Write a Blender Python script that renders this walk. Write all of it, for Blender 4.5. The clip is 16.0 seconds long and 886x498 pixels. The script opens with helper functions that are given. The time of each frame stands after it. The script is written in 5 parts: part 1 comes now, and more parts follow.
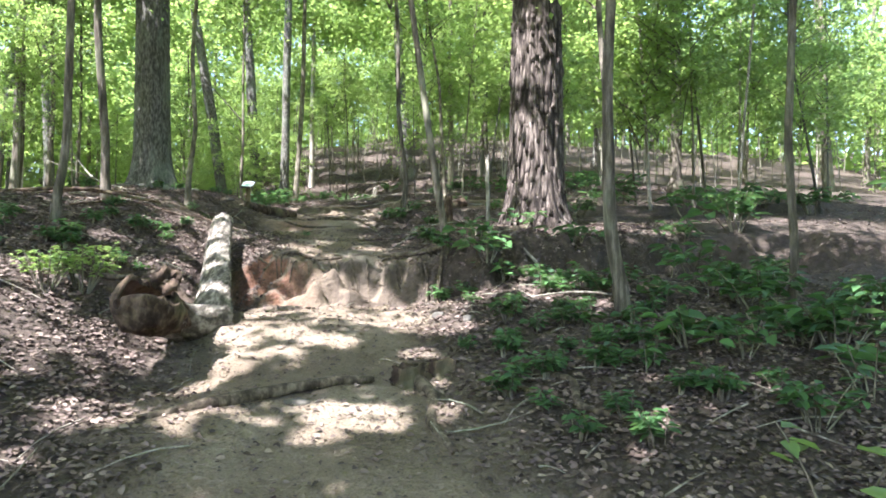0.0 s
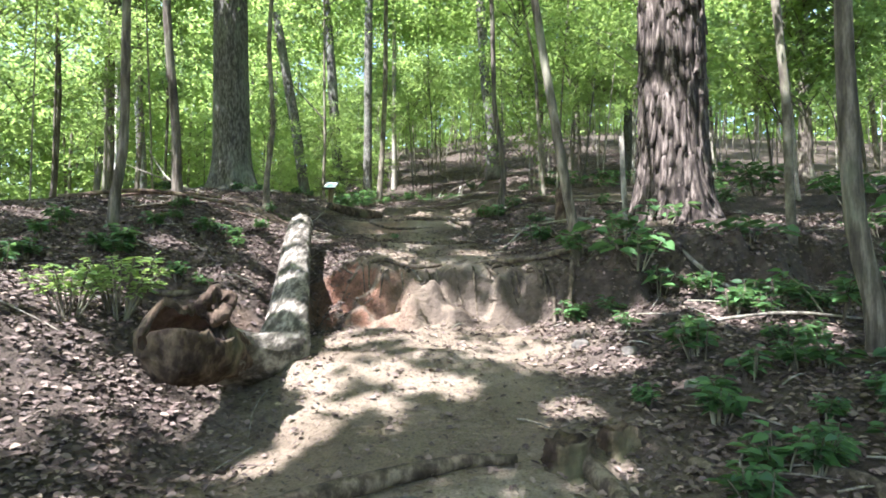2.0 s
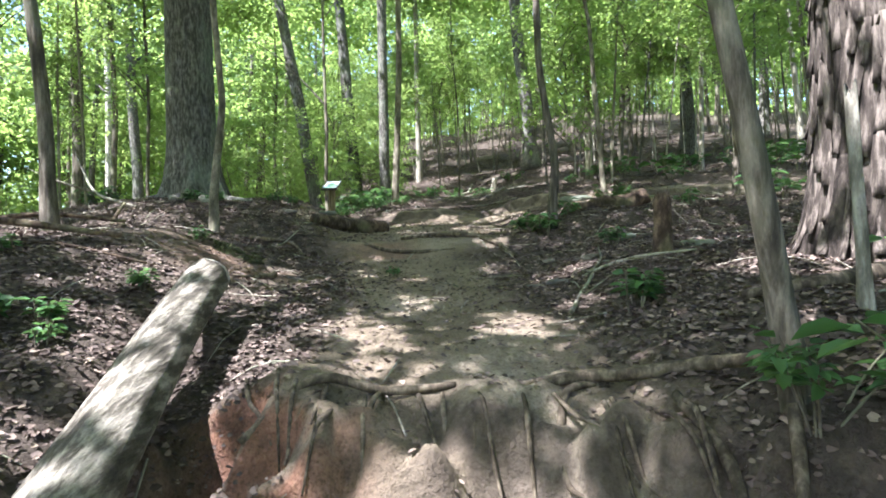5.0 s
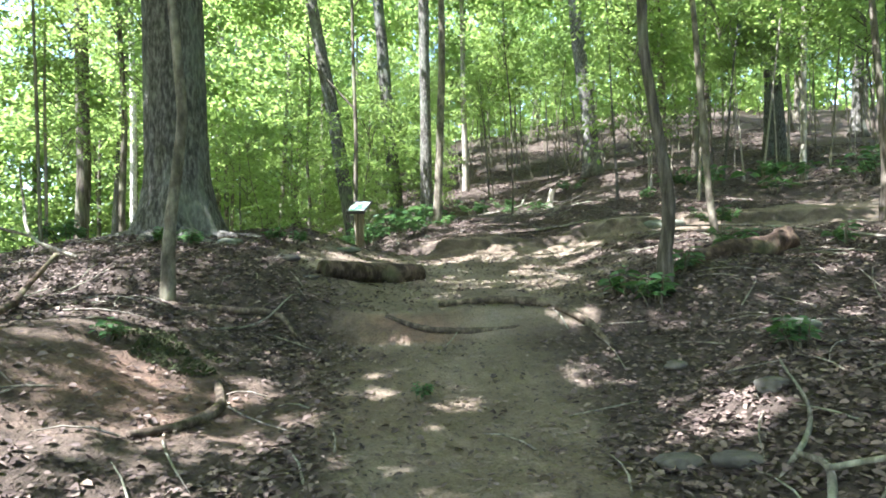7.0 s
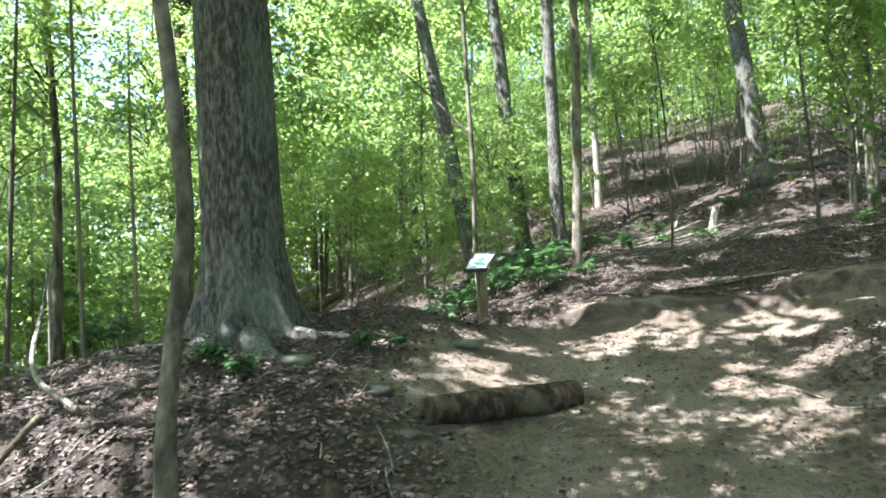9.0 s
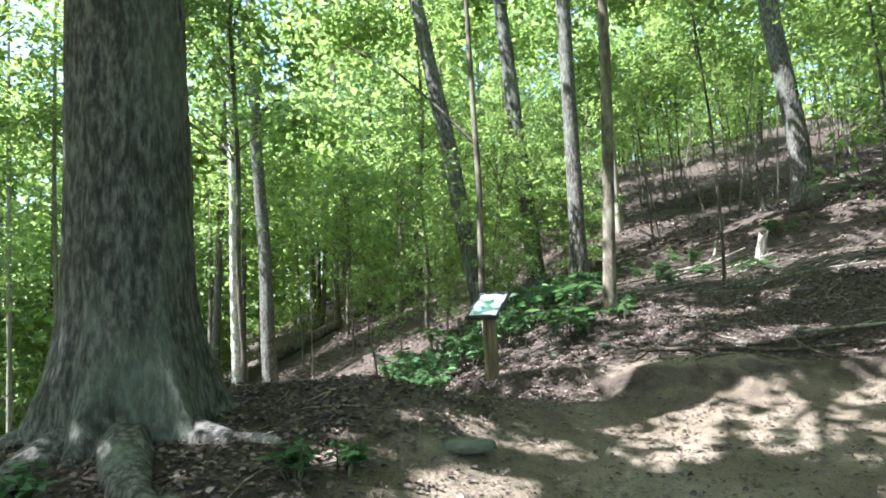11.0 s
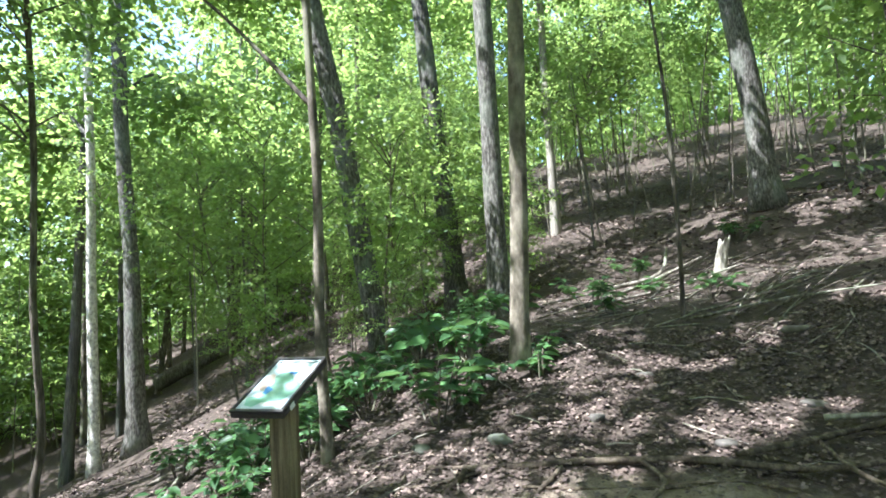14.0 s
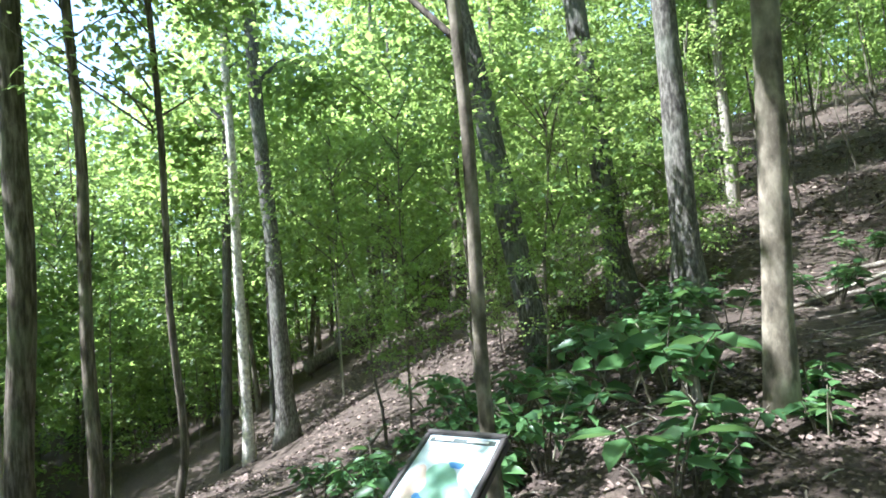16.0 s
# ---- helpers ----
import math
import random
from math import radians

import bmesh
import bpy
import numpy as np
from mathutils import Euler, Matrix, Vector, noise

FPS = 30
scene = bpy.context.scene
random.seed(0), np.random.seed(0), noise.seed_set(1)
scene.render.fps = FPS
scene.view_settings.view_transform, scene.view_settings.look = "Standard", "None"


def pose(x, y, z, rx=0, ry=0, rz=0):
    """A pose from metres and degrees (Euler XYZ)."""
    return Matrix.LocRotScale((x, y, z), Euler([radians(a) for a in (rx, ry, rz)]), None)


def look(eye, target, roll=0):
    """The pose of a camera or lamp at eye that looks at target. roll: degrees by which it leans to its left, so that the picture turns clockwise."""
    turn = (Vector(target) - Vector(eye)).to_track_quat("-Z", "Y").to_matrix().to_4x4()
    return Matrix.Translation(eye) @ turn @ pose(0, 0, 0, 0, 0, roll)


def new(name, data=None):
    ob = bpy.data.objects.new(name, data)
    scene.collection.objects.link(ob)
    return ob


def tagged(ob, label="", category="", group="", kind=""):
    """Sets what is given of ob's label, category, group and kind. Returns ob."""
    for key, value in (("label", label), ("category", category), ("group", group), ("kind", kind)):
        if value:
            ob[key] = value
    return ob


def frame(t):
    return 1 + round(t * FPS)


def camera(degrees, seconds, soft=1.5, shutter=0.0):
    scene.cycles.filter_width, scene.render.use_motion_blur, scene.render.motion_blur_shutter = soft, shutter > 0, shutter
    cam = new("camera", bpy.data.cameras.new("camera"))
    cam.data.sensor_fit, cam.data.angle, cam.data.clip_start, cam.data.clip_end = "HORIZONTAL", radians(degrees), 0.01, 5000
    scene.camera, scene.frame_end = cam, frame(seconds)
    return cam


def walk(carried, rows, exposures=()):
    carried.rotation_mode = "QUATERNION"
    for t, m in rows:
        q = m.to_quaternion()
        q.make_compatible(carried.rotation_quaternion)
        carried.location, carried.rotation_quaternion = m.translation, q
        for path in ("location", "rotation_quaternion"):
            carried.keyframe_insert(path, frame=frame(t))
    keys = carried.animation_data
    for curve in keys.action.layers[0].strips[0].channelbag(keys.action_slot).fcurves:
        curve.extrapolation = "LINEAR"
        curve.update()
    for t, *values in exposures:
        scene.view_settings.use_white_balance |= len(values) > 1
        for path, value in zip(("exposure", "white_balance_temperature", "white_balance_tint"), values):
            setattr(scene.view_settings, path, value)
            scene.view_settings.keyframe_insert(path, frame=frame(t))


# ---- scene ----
cam = camera(73.16, 16.0, soft=1.8, shutter=0.0)
PATH = [
    (0, 0.000, 0.000, 1.500, 92.20, -0.85, -10.42),
    (0.5, -0.109, 0.285, 1.462, 93.33, -1.11, -8.32),
    (1, -0.204, 0.668, 1.511, 92.80, -1.11, -6.07),
    (1.5, -0.117, 1.065, 1.477, 92.47, -0.20, -4.93),
    (2, -0.161, 1.416, 1.580, 92.23, -0.26, -2.76),
    (2.5, -0.248, 1.860, 1.758, 92.10, -0.68, -1.52),
    (3, -0.052, 2.271, 1.730, 92.24, 0.01, -1.44),
    (3.5, -0.033, 2.800, 1.925, 91.84, 0.06, -1.07),
    (4, -0.009, 3.286, 2.019, 91.31, 0.13, -0.15),
    (4.2, 0.066, 3.507, 1.987, 91.19, 0.41, -0.10),
    (6.3, 0.085, 5.912, 2.658, 91.09, 1.15, 2.25),
    (6.5, 0.010, 6.139, 2.679, 91.10, 0.75, 2.94),
    (7, -0.021, 6.630, 2.827, 91.10, 0.76, 5.02),
    (7.5, -0.006, 7.242, 2.900, 91.60, 1.41, 6.48),
    (8, -0.460, 7.688, 3.077, 91.76, 1.64, 13.04),
    (8.2, -0.469, 7.906, 3.265, 91.60, 1.80, 15.49),
    (10.3, -0.635, 9.872, 3.776, 92.86, 2.62, 17.16),
    (10.5, -0.731, 10.035, 3.767, 93.10, 2.55, 17.11),
    (11, -0.905, 10.566, 3.856, 94.37, 2.46, 17.40),
    (11.5, -0.767, 11.108, 3.828, 95.32, 3.31, 16.26),
    (12, -0.777, 11.592, 3.986, 95.23, 3.16, 14.87),
    (12.5, -0.827, 12.064, 4.071, 95.38, 2.83, 14.66),
    (13, -0.581, 12.455, 4.055, 95.68, 3.52, 12.10),
    (13.5, -0.612, 12.938, 4.091, 94.54, 3.03, 11.66),
    (14, -0.655, 13.349, 4.198, 93.92, 2.88, 12.71),
    (14.5, -0.681, 13.829, 4.284, 93.91, 3.28, 13.69),
    (15, -0.958, 14.074, 4.411, 93.63, 3.37, 17.61),
    (15.5, -1.166, 14.322, 4.432, 93.49, 3.86, 22.39),
    (16, -1.364, 14.653, 4.400, 92.50, 4.24, 25.66),
]
walk(cam, [(t, pose(x, y, z, rx, ry, rz)) for t, x, y, z, rx, ry, rz in PATH], [(0, 2.6, 5850, 18), (4.2, 2.28, 5700, 17), (6.3, 2.7, 5750, 15), (8.2, 2.65, 5650, 15), (10.3, 2.4, 5600, 14), (16, 2.28, 5550, 13)])

# ---------------------------------------------------------------- daylight
SUN_WAY = Vector((-0.50, -0.36, 1.0)).normalized()      # towards the sun
world = bpy.data.worlds.new("daylight")
scene.world = world
world.use_nodes = True
wn, wl = world.node_tree.nodes, world.node_tree.links
wn.clear()
sky = wn.new("ShaderNodeTexSky")
sky.sky_type, sky.sun_disc = "NISHITA", False
sky.sun_elevation = math.asin(SUN_WAY.z)
sky.sun_rotation = math.atan2(SUN_WAY.x, SUN_WAY.y)
sky.dust_density, sky.ozone_density = 1.6, 1.0
back = wn.new("ShaderNodeBackground")
back.inputs[1].default_value = 0.14
wout = wn.new("ShaderNodeOutputWorld")
wl.new(sky.outputs[0], back.inputs[0])
wl.new(back.outputs[0], wout.inputs[0])
sun = new("sun", bpy.data.lights.new("sun", "SUN"))
sun.data.energy, sun.data.angle, sun.data.color = 5.0, radians(0.45), (1.0, 0.97, 0.92)
sun.matrix_world = look(SUN_WAY * 80, (0, 0, 0))


# ---------------------------------------------------------------- materials
def mat(name):
    m = bpy.data.materials.new(name)
    m.use_nodes = True
    nt = m.node_tree
    nt.nodes.clear()
    out = nt.nodes.new("ShaderNodeOutputMaterial")
    return m, nt, out


def node(nt, kind, **given):
    n = nt.nodes.new(kind)
    for key, value in given.items():
        if key in n.inputs:
            n.inputs[key].default_value = value
    return n


def tex_noise(nt, scale, detail=4.0, rough=0.55, stretch=None, space="Object"):
    co = nt.nodes.new("ShaderNodeTexCoord")
    mp = nt.nodes.new("ShaderNodeMapping")
    if stretch:
        mp.inputs["Scale"].default_value = stretch
    nt.links.new(co.outputs[space], mp.inputs[0])
    n = node(nt, "ShaderNodeTexNoise", Scale=scale, Detail=detail, Roughness=rough)
    nt.links.new(mp.outputs[0], n.inputs["Vector"])
    return n


def ramp_node(nt, source, stops):
    r = nt.nodes.new("ShaderNodeValToRGB")
    while len(r.color_ramp.elements) < len(stops):
        r.color_ramp.elements.new(0.5)
    for e, (p, c) in zip(r.color_ramp.elements, stops):
        e.position, e.color = p, (*c, 1)
    nt.links.new(source, r.inputs[0])
    return r


def mixed(nt, fac, a, b, mode="MIX"):
    m = nt.nodes.new("ShaderNodeMix")
    m.data_type, m.blend_type = "RGBA", mode
    for sock, v in ((m.inputs[0], fac), (m.inputs[6], a), (m.inputs[7], b)):
        if isinstance(v, bpy.types.NodeSocket):
            nt.links.new(v, sock)
        elif isinstance(v, (int, float)):
            sock.default_value = v
        else:
            sock.default_value = (*v, 1)
    return m.outputs[2]


def bump(nt, source, strength, distance):
    b = node(nt, "ShaderNodeBump", Strength=strength, Distance=distance)
    nt.links.new(source, b.inputs["Height"])
    return b


def ground_material():
    m, nt, out = mat("forest_floor")
    clay = nt.nodes.new("ShaderNodeAttribute")
    clay.attribute_name = "clay"
    red = nt.nodes.new("ShaderNodeAttribute")
    red.attribute_name = "red"
    big, mid, fine = tex_noise(nt, 1.3, 5), tex_noise(nt, 9, 6, 0.65), tex_noise(nt, 70, 5, 0.7)
    litter = ramp_node(nt, mid.outputs[0], [(0.25, (0.026, 0.019, 0.015)), (0.45, (0.06, 0.044, 0.035)), (0.6, (0.1, 0.074, 0.059)), (0.8, (0.17, 0.136, 0.11))])
    mould = mixed(nt, fine.outputs[0], litter.outputs[0], (0.066, 0.053, 0.041), "MIX")
    dirt = ramp_node(nt, big.outputs[0], [(0.3, (0.14, 0.108, 0.075)), (0.5, (0.215, 0.17, 0.121)), (0.72, (0.31, 0.257, 0.192))])
    grit = ramp_node(nt, fine.outputs[0], [(0.32, (0.45, 0.42, 0.38)), (0.5, (1, 1, 1)), (0.75, (1.25, 1.22, 1.18))])
    dirt2 = mixed(nt, 0.75, dirt.outputs[0], grit.outputs[0], "MULTIPLY")
    redclay = ramp_node(nt, mid.outputs[0], [(0.28, (0.09, 0.05, 0.034)), (0.45, (0.17, 0.09, 0.06)), (0.6, (0.25, 0.13, 0.085)), (0.8, (0.31, 0.215, 0.15))])
    red2 = mixed(nt, 0.85, redclay.outputs[0], grit.outputs[0], "MULTIPLY")
    dirt3 = mixed(nt, red.outputs["Fac"], dirt2, red2)
    edge = nt.nodes.new("ShaderNodeMath")
    edge.operation = "MULTIPLY_ADD"
    nt.links.new(mid.outputs[0], edge.inputs[0])
    edge.inputs[1].default_value = 0.9
    edge.inputs[2].default_value = -0.45
    tot = nt.nodes.new("ShaderNodeMath")
    tot.operation, tot.use_clamp = "ADD", True
    nt.links.new(clay.outputs["Fac"], tot.inputs[0])
    nt.links.new(edge.outputs[0], tot.inputs[1])
    colour = mixed(nt, tot.outputs[0], mould, dirt3)
    lumps = tex_noise(nt, 24, 5, 0.6)
    b0 = bump(nt, lumps.outputs[0], 0.9, 0.045)
    b1 = bump(nt, mid.outputs[0], 0.7, 0.04)
    nt.links.new(b0.outputs[0], b1.inputs["Normal"])
    b2 = bump(nt, fine.outputs[0], 0.85, 0.012)
    nt.links.new(b1.outputs[0], b2.inputs["Normal"])
    p = node(nt, "ShaderNodeBsdfPrincipled", Roughness=0.93)
    p.inputs["Specular IOR Level"].default_value = 0.2
    nt.links.new(colour, p.inputs["Base Color"])
    nt.links.new(b2.outputs[0], p.inputs["Normal"])
    nt.links.new(p.outputs[0], out.inputs[0])
    return m


def leaf_material(name, dark, light, glow, through_share=0.5, gloss=0.45):
    """Thin leaf: reflects, and lets light through with a warmer green. Each leaf has its own shade."""
    m, nt, out = mat(name)
    geo = nt.nodes.new("ShaderNodeNewGeometry")
    col = ramp_node(nt, geo.outputs["Random Per Island"], [(0.0, dark), (0.75, light), (0.97, tuple(min(1, c * 1.5) for c in light))])
    thr = ramp_node(nt, geo.outputs["Random Per Island"], [(0.0, tuple(c * 0.7 for c in glow)), (1.0, glow)])
    p = node(nt, "ShaderNodeBsdfPrincipled", Roughness=gloss)
    p.inputs["Specular IOR Level"].default_value = 0.35
    nt.links.new(col.outputs[0], p.inputs["Base Color"])
    tr = nt.nodes.new("ShaderNodeBsdfTranslucent")
    nt.links.new(thr.outputs[0], tr.inputs[0])
    mx = nt.nodes.new("ShaderNodeMixShader")
    mx.inputs[0].default_value = through_share
    nt.links.new(p.outputs[0], mx.inputs[1])
    nt.links.new(tr.outputs[0], mx.inputs[2])
    nt.links.new(mx.outputs[0], out.inputs[0])
    return m


def dead_leaf_material():
    m, nt, out = mat("dead_leaves")
    geo = nt.nodes.new("ShaderNodeNewGeometry")
    col = ramp_node(nt, geo.outputs["Random Per Island"], [(0.0, (0.046, 0.032, 0.026)), (0.35, (0.09, 0.064, 0.052)), (0.7, (0.14, 0.102, 0.083)), (0.93, (0.2, 0.15, 0.122)), (1.0, (0.29, 0.225, 0.165))])
    n = tex_noise(nt, 60, 3)
    c2 = mixed(nt, 0.35, col.outputs[0], n.outputs[0], "OVERLAY")
    p = node(nt, "ShaderNodeBsdfPrincipled", Roughness=0.7)
    p.inputs["Specular IOR Level"].default_value = 0.3
    nt.links.new(c2, p.inputs["Base Color"])
    nt.links.new(p.outputs[0], out.inputs[0])
    return m


def bark_material(name, dark, light, ridge=9.0, depth=0.03, lichen=None, stretch=0.14, along_y=False):
    m, nt, out = mat(name)
    big = tex_noise(nt, 2.2, 4, stretch=(1, 1, 0.5))
    rid = tex_noise(nt, ridge, 6, 0.62, stretch=(1, stretch, 0.7) if along_y else (1, 1, stretch))
    fine = tex_noise(nt, ridge * 5, 5, 0.7, stretch=(1, 1, 0.4))
    info = nt.nodes.new("ShaderNodeObjectInfo")
    c = ramp_node(nt, rid.outputs[0], [(0.33, tuple(v * 0.45 for v in dark)), (0.47, dark), (0.62, light), (0.8, tuple(min(1, v * 1.25) for v in light))])
    c2 = mixed(nt, 0.5, c.outputs[0], fine.outputs[0], "OVERLAY")
    tone = ramp_node(nt, info.outputs["Random"], [(0, (0.78, 0.76, 0.74)), (1, (1.15, 1.12, 1.06))])
    c3 = mixed(nt, 1.0, c2, tone.outputs[0], "MULTIPLY")
    if lichen:
        patch = ramp_node(nt, big.outputs[0], [(0.5, (0, 0, 0)), (0.64, (1, 1, 1))])
        c3 = mixed(nt, patch.outputs[0], c3, mixed(nt, 0.45, c3, lichen))
    b1 = bump(nt, rid.outputs[0], 0.9, depth)
    b2 = bump(nt, fine.outputs[0], 0.5, depth * 0.25)
    nt.links.new(b1.outputs[0], b2.inputs["Normal"])
    p = node(nt, "ShaderNodeBsdfPrincipled", Roughness=0.9)
    p.inputs["Specular IOR Level"].default_value = 0.2
    nt.links.new(c3, p.inputs["Base Color"])
    nt.links.new(b2.outputs[0], p.inputs["Normal"])
    nt.links.new(p.outputs[0], out.inputs[0])
    return m


def plain_material(name, a, b, scale=20.0, rough=0.8, relief=0.004, metal=0.0):
    m, nt, out = mat(name)
    n, n2 = tex_noise(nt, scale, 5, 0.65), tex_noise(nt, scale * 0.2, 3)
    c = ramp_node(nt, n.outputs[0], [(0.3, a), (0.7, b)])
    c2 = mixed(nt, 0.4, c.outputs[0], n2.outputs[0], "OVERLAY")
    bp = bump(nt, n.outputs[0], 0.6, relief)
    p = node(nt, "ShaderNodeBsdfPrincipled", Roughness=rough, Metallic=metal)
    nt.links.new(c2, p.inputs["Base Color"])
    nt.links.new(bp.outputs[0], p.inputs["Normal"])
    nt.links.new(p.outputs[0], out.inputs[0])
    return m


GROUND = ground_material()
LEAF = leaf_material("green_leaves", (0.041, 0.092, 0.028), (0.115, 0.195, 0.058), (0.42, 0.56, 0.15), 0.58)
LEAF_LOW = leaf_material("undergrowth_leaves", (0.03, 0.075, 0.028), (0.07, 0.145, 0.05), (0.17, 0.31, 0.09), 0.33, 0.42)
LEAF_PALE = leaf_material("pale_leaves", (0.10, 0.17, 0.06), (0.2, 0.3, 0.1), (0.36, 0.5, 0.12), 0.4)
DEAD = dead_leaf_material()
BARK_GREY = bark_material("grey_bark", (0.085, 0.08, 0.071), (0.20, 0.192, 0.172), 30, 0.03, (0.19, 0.21, 0.16), 0.3)
BARK_DARK = bark_material("shaggy_dark_bark", (0.032, 0.025, 0.021), (0.11, 0.09, 0.076), 17, 0.06, None, 0.2)
BARK_PLATE = bark_material("bark_plate", (0.06, 0.048, 0.041), (0.185, 0.155, 0.135), 26, 0.012, None, 0.16)
BARK_BROWN = bark_material("brown_bark", (0.085, 0.072, 0.057), (0.19, 0.165, 0.135), 22, 0.012, (0.22, 0.24, 0.15), 0.15)
BARK_PALE = bark_material("pale_bark", (0.24, 0.22, 0.18), (0.45, 0.42, 0.36), 18, 0.012, None, 0.25)
# white bark, raised further to stand in for sun on the hollow's trunk
BARK_SUNLIT = bark_material("white_bark", (0.42, 0.40, 0.36), (0.68, 0.66, 0.60), 18, 0.008, None, 0.6)
BARK_SMOOTH = bark_material("smooth_bark", (0.12, 0.105, 0.08), (0.235, 0.21, 0.165), 9, 0.008, (0.25, 0.27, 0.16), 0.5)
LOGWOOD = bark_material("weathered_log", (0.08, 0.07, 0.057), (0.27, 0.245, 0.21), 22, 0.03, None, 0.16, True)
DEADWOOD = bark_material("weathered_wood", (0.15, 0.132, 0.108), (0.30, 0.275, 0.235), 20, 0.012, (0.3, 0.33, 0.22), 0.12)
ROT = plain_material("rotten_wood", (0.07, 0.042, 0.031), (0.22, 0.135, 0.10), 24, 0.95, 0.02)
OLDBARK = bark_material("fallen_bark", (0.055, 0.037, 0.027), (0.15, 0.108, 0.076), 13, 0.03, (0.17, 0.17, 0.09), 0.6)
ROOT = bark_material("root_bark", (0.07, 0.055, 0.04), (0.165, 0.135, 0.10), 20, 0.01, None, 0.6)
STONE = plain_material("stone", (0.06, 0.053, 0.043), (0.135, 0.12, 0.098), 14, 0.9, 0.01)
STONE_MOSSY = plain_material("mossy_stone", (0.065, 0.072, 0.05), (0.155, 0.16, 0.12), 11, 0.95, 0.012)
MOSS = plain_material("moss", (0.03, 0.04, 0.014), (0.085, 0.09, 0.035), 30, 1.0, 0.015)
POSTWOOD = bark_material("post_wood", (0.16, 0.125, 0.075), (0.28, 0.23, 0.145), 26, 0.004, None, 0.06)
FRAME = plain_material("dark_metal_frame", (0.035, 0.03, 0.028), (0.06, 0.052, 0.05), 40, 0.45, 0.001)
PRINT_PALE = plain_material("printed_pale_blue", (0.52, 0.62, 0.66), (0.62, 0.70, 0.72), 6, 0.25, 0.0)
PRINT_GREEN = plain_material("printed_green", (0.22, 0.44, 0.32), (0.38, 0.58, 0.45), 9, 0.25, 0.0)
PRINT_BLUE = plain_material("printed_blue", (0.08, 0.22, 0.52), (0.12, 0.30, 0.60), 9, 0.25, 0.0)
PRINT_TAN = plain_material("printed_tan", (0.46, 0.36, 0.30), (0.55, 0.45, 0.38), 9, 0.25, 0.0)
PRINT_WHITE = plain_material("printed_white", (0.80, 0.82, 0.80), (0.86, 0.86, 0.84), 9, 0.25, 0.0)
PRINT_DARK = plain_material("printed_dark", (0.06, 0.08, 0.08), (0.09, 0.10, 0.10), 9, 0.3, 0.0)


# ---------------------------------------------------------------- lie of the land
def hashed(ix, iy, seed):
    h = np.sin(ix * 127.1 + iy * 311.7 + seed * 74.7) * 43758.5453
    return h - np.floor(h)


def value_noise(x, y, scale, seed):
    u, v = np.asarray(x) / scale, np.asarray(y) / scale
    iu, iv = np.floor(u), np.floor(v)
    fu, fv = u - iu, v - iv
    fu, fv = fu * fu * (3 - 2 * fu), fv * fv * (3 - 2 * fv)
    a, b = hashed(iu, iv, seed), hashed(iu + 1, iv, seed)
    c, d = hashed(iu, iv + 1, seed), hashed(iu + 1, iv + 1, seed)
    return (a + (b - a) * fu) * (1 - fv) + (c + (d - c) * fu) * fv - 0.5


def ramp(a, b, x):
    t = np.clip((np.asarray(x, float) - a) / (b - a), 0, 1)
    return t * t * (3 - 2 * t)


def softplus(x, k=3.0):
    return np.logaddexp(0, np.asarray(x, float) * k) / k


# climb of the trail: distance along the slope, height
CLIMB_Y = [-60, -8, 0, 3.2, 4.0, 5.2, 6.5, 6.92, 7.5, 8.7, 10.0, 11.1, 11.4, 12.3, 13.4, 14.6, 15.9, 16.12, 16.35, 17.3, 18.5, 20, 24.7, 28, 30, 32, 35, 60, 110, 400]
CLIMB_Z = [-4, -0.9, 0.0, 0.64, 0.78, 1.03, 1.14, 1.58, 1.72, 1.90, 2.02, 2.20, 2.42, 2.52, 2.62, 2.78, 2.92, 3.0, 3.18, 3.33, 3.55, 3.78, 4.08, 4.95, 5.65, 6.1, 7.0, 14.5, 22, 26]


def trail_centre(y):
    return np.interp(y, [-5, 0, 4, 7, 9, 11, 13, 15, 16], [0.0, 0.0, 0.0, 0.05, -0.1, -0.35, -0.4, -0.1, 0.4])


def trail_mask(x, y):
    """1 on the trodden clay, 0 on the leaf litter."""
    x, y = np.asarray(x, float), np.asarray(y, float)
    wob = 0.45 * value_noise(x, y, 0.9, 3) + 0.25 * value_noise(x, y, 0.3, 5)
    half = np.interp(y, [-5, 3, 5.5, 7, 9, 12, 14, 15.2, 16.2], [1.0, 1.1, 1.15, 0.95, 0.8, 1.15, 1.75, 2.1, 1.6])
    half = half * np.where(x < trail_centre(y), 1 + 0.6 * np.exp(-((y - 13.2) / 1.3) ** 2), 1)
    a = 1 - ramp(0.5, 1.2, np.abs(x - trail_centre(y)) / half + wob)
    a = a * (1 - ramp(16.2, 16.75, y + 0.3 * wob + 0.1 * x))
    right = (1 - ramp(0.6, 1.2, np.abs(y - 15.6 - 0.14 * np.maximum(x, 0)) / 0.8 + wob)) * ramp(-0.5, 0.6, x) * (1 - ramp(5, 8, x))
    return np.maximum(a, right)


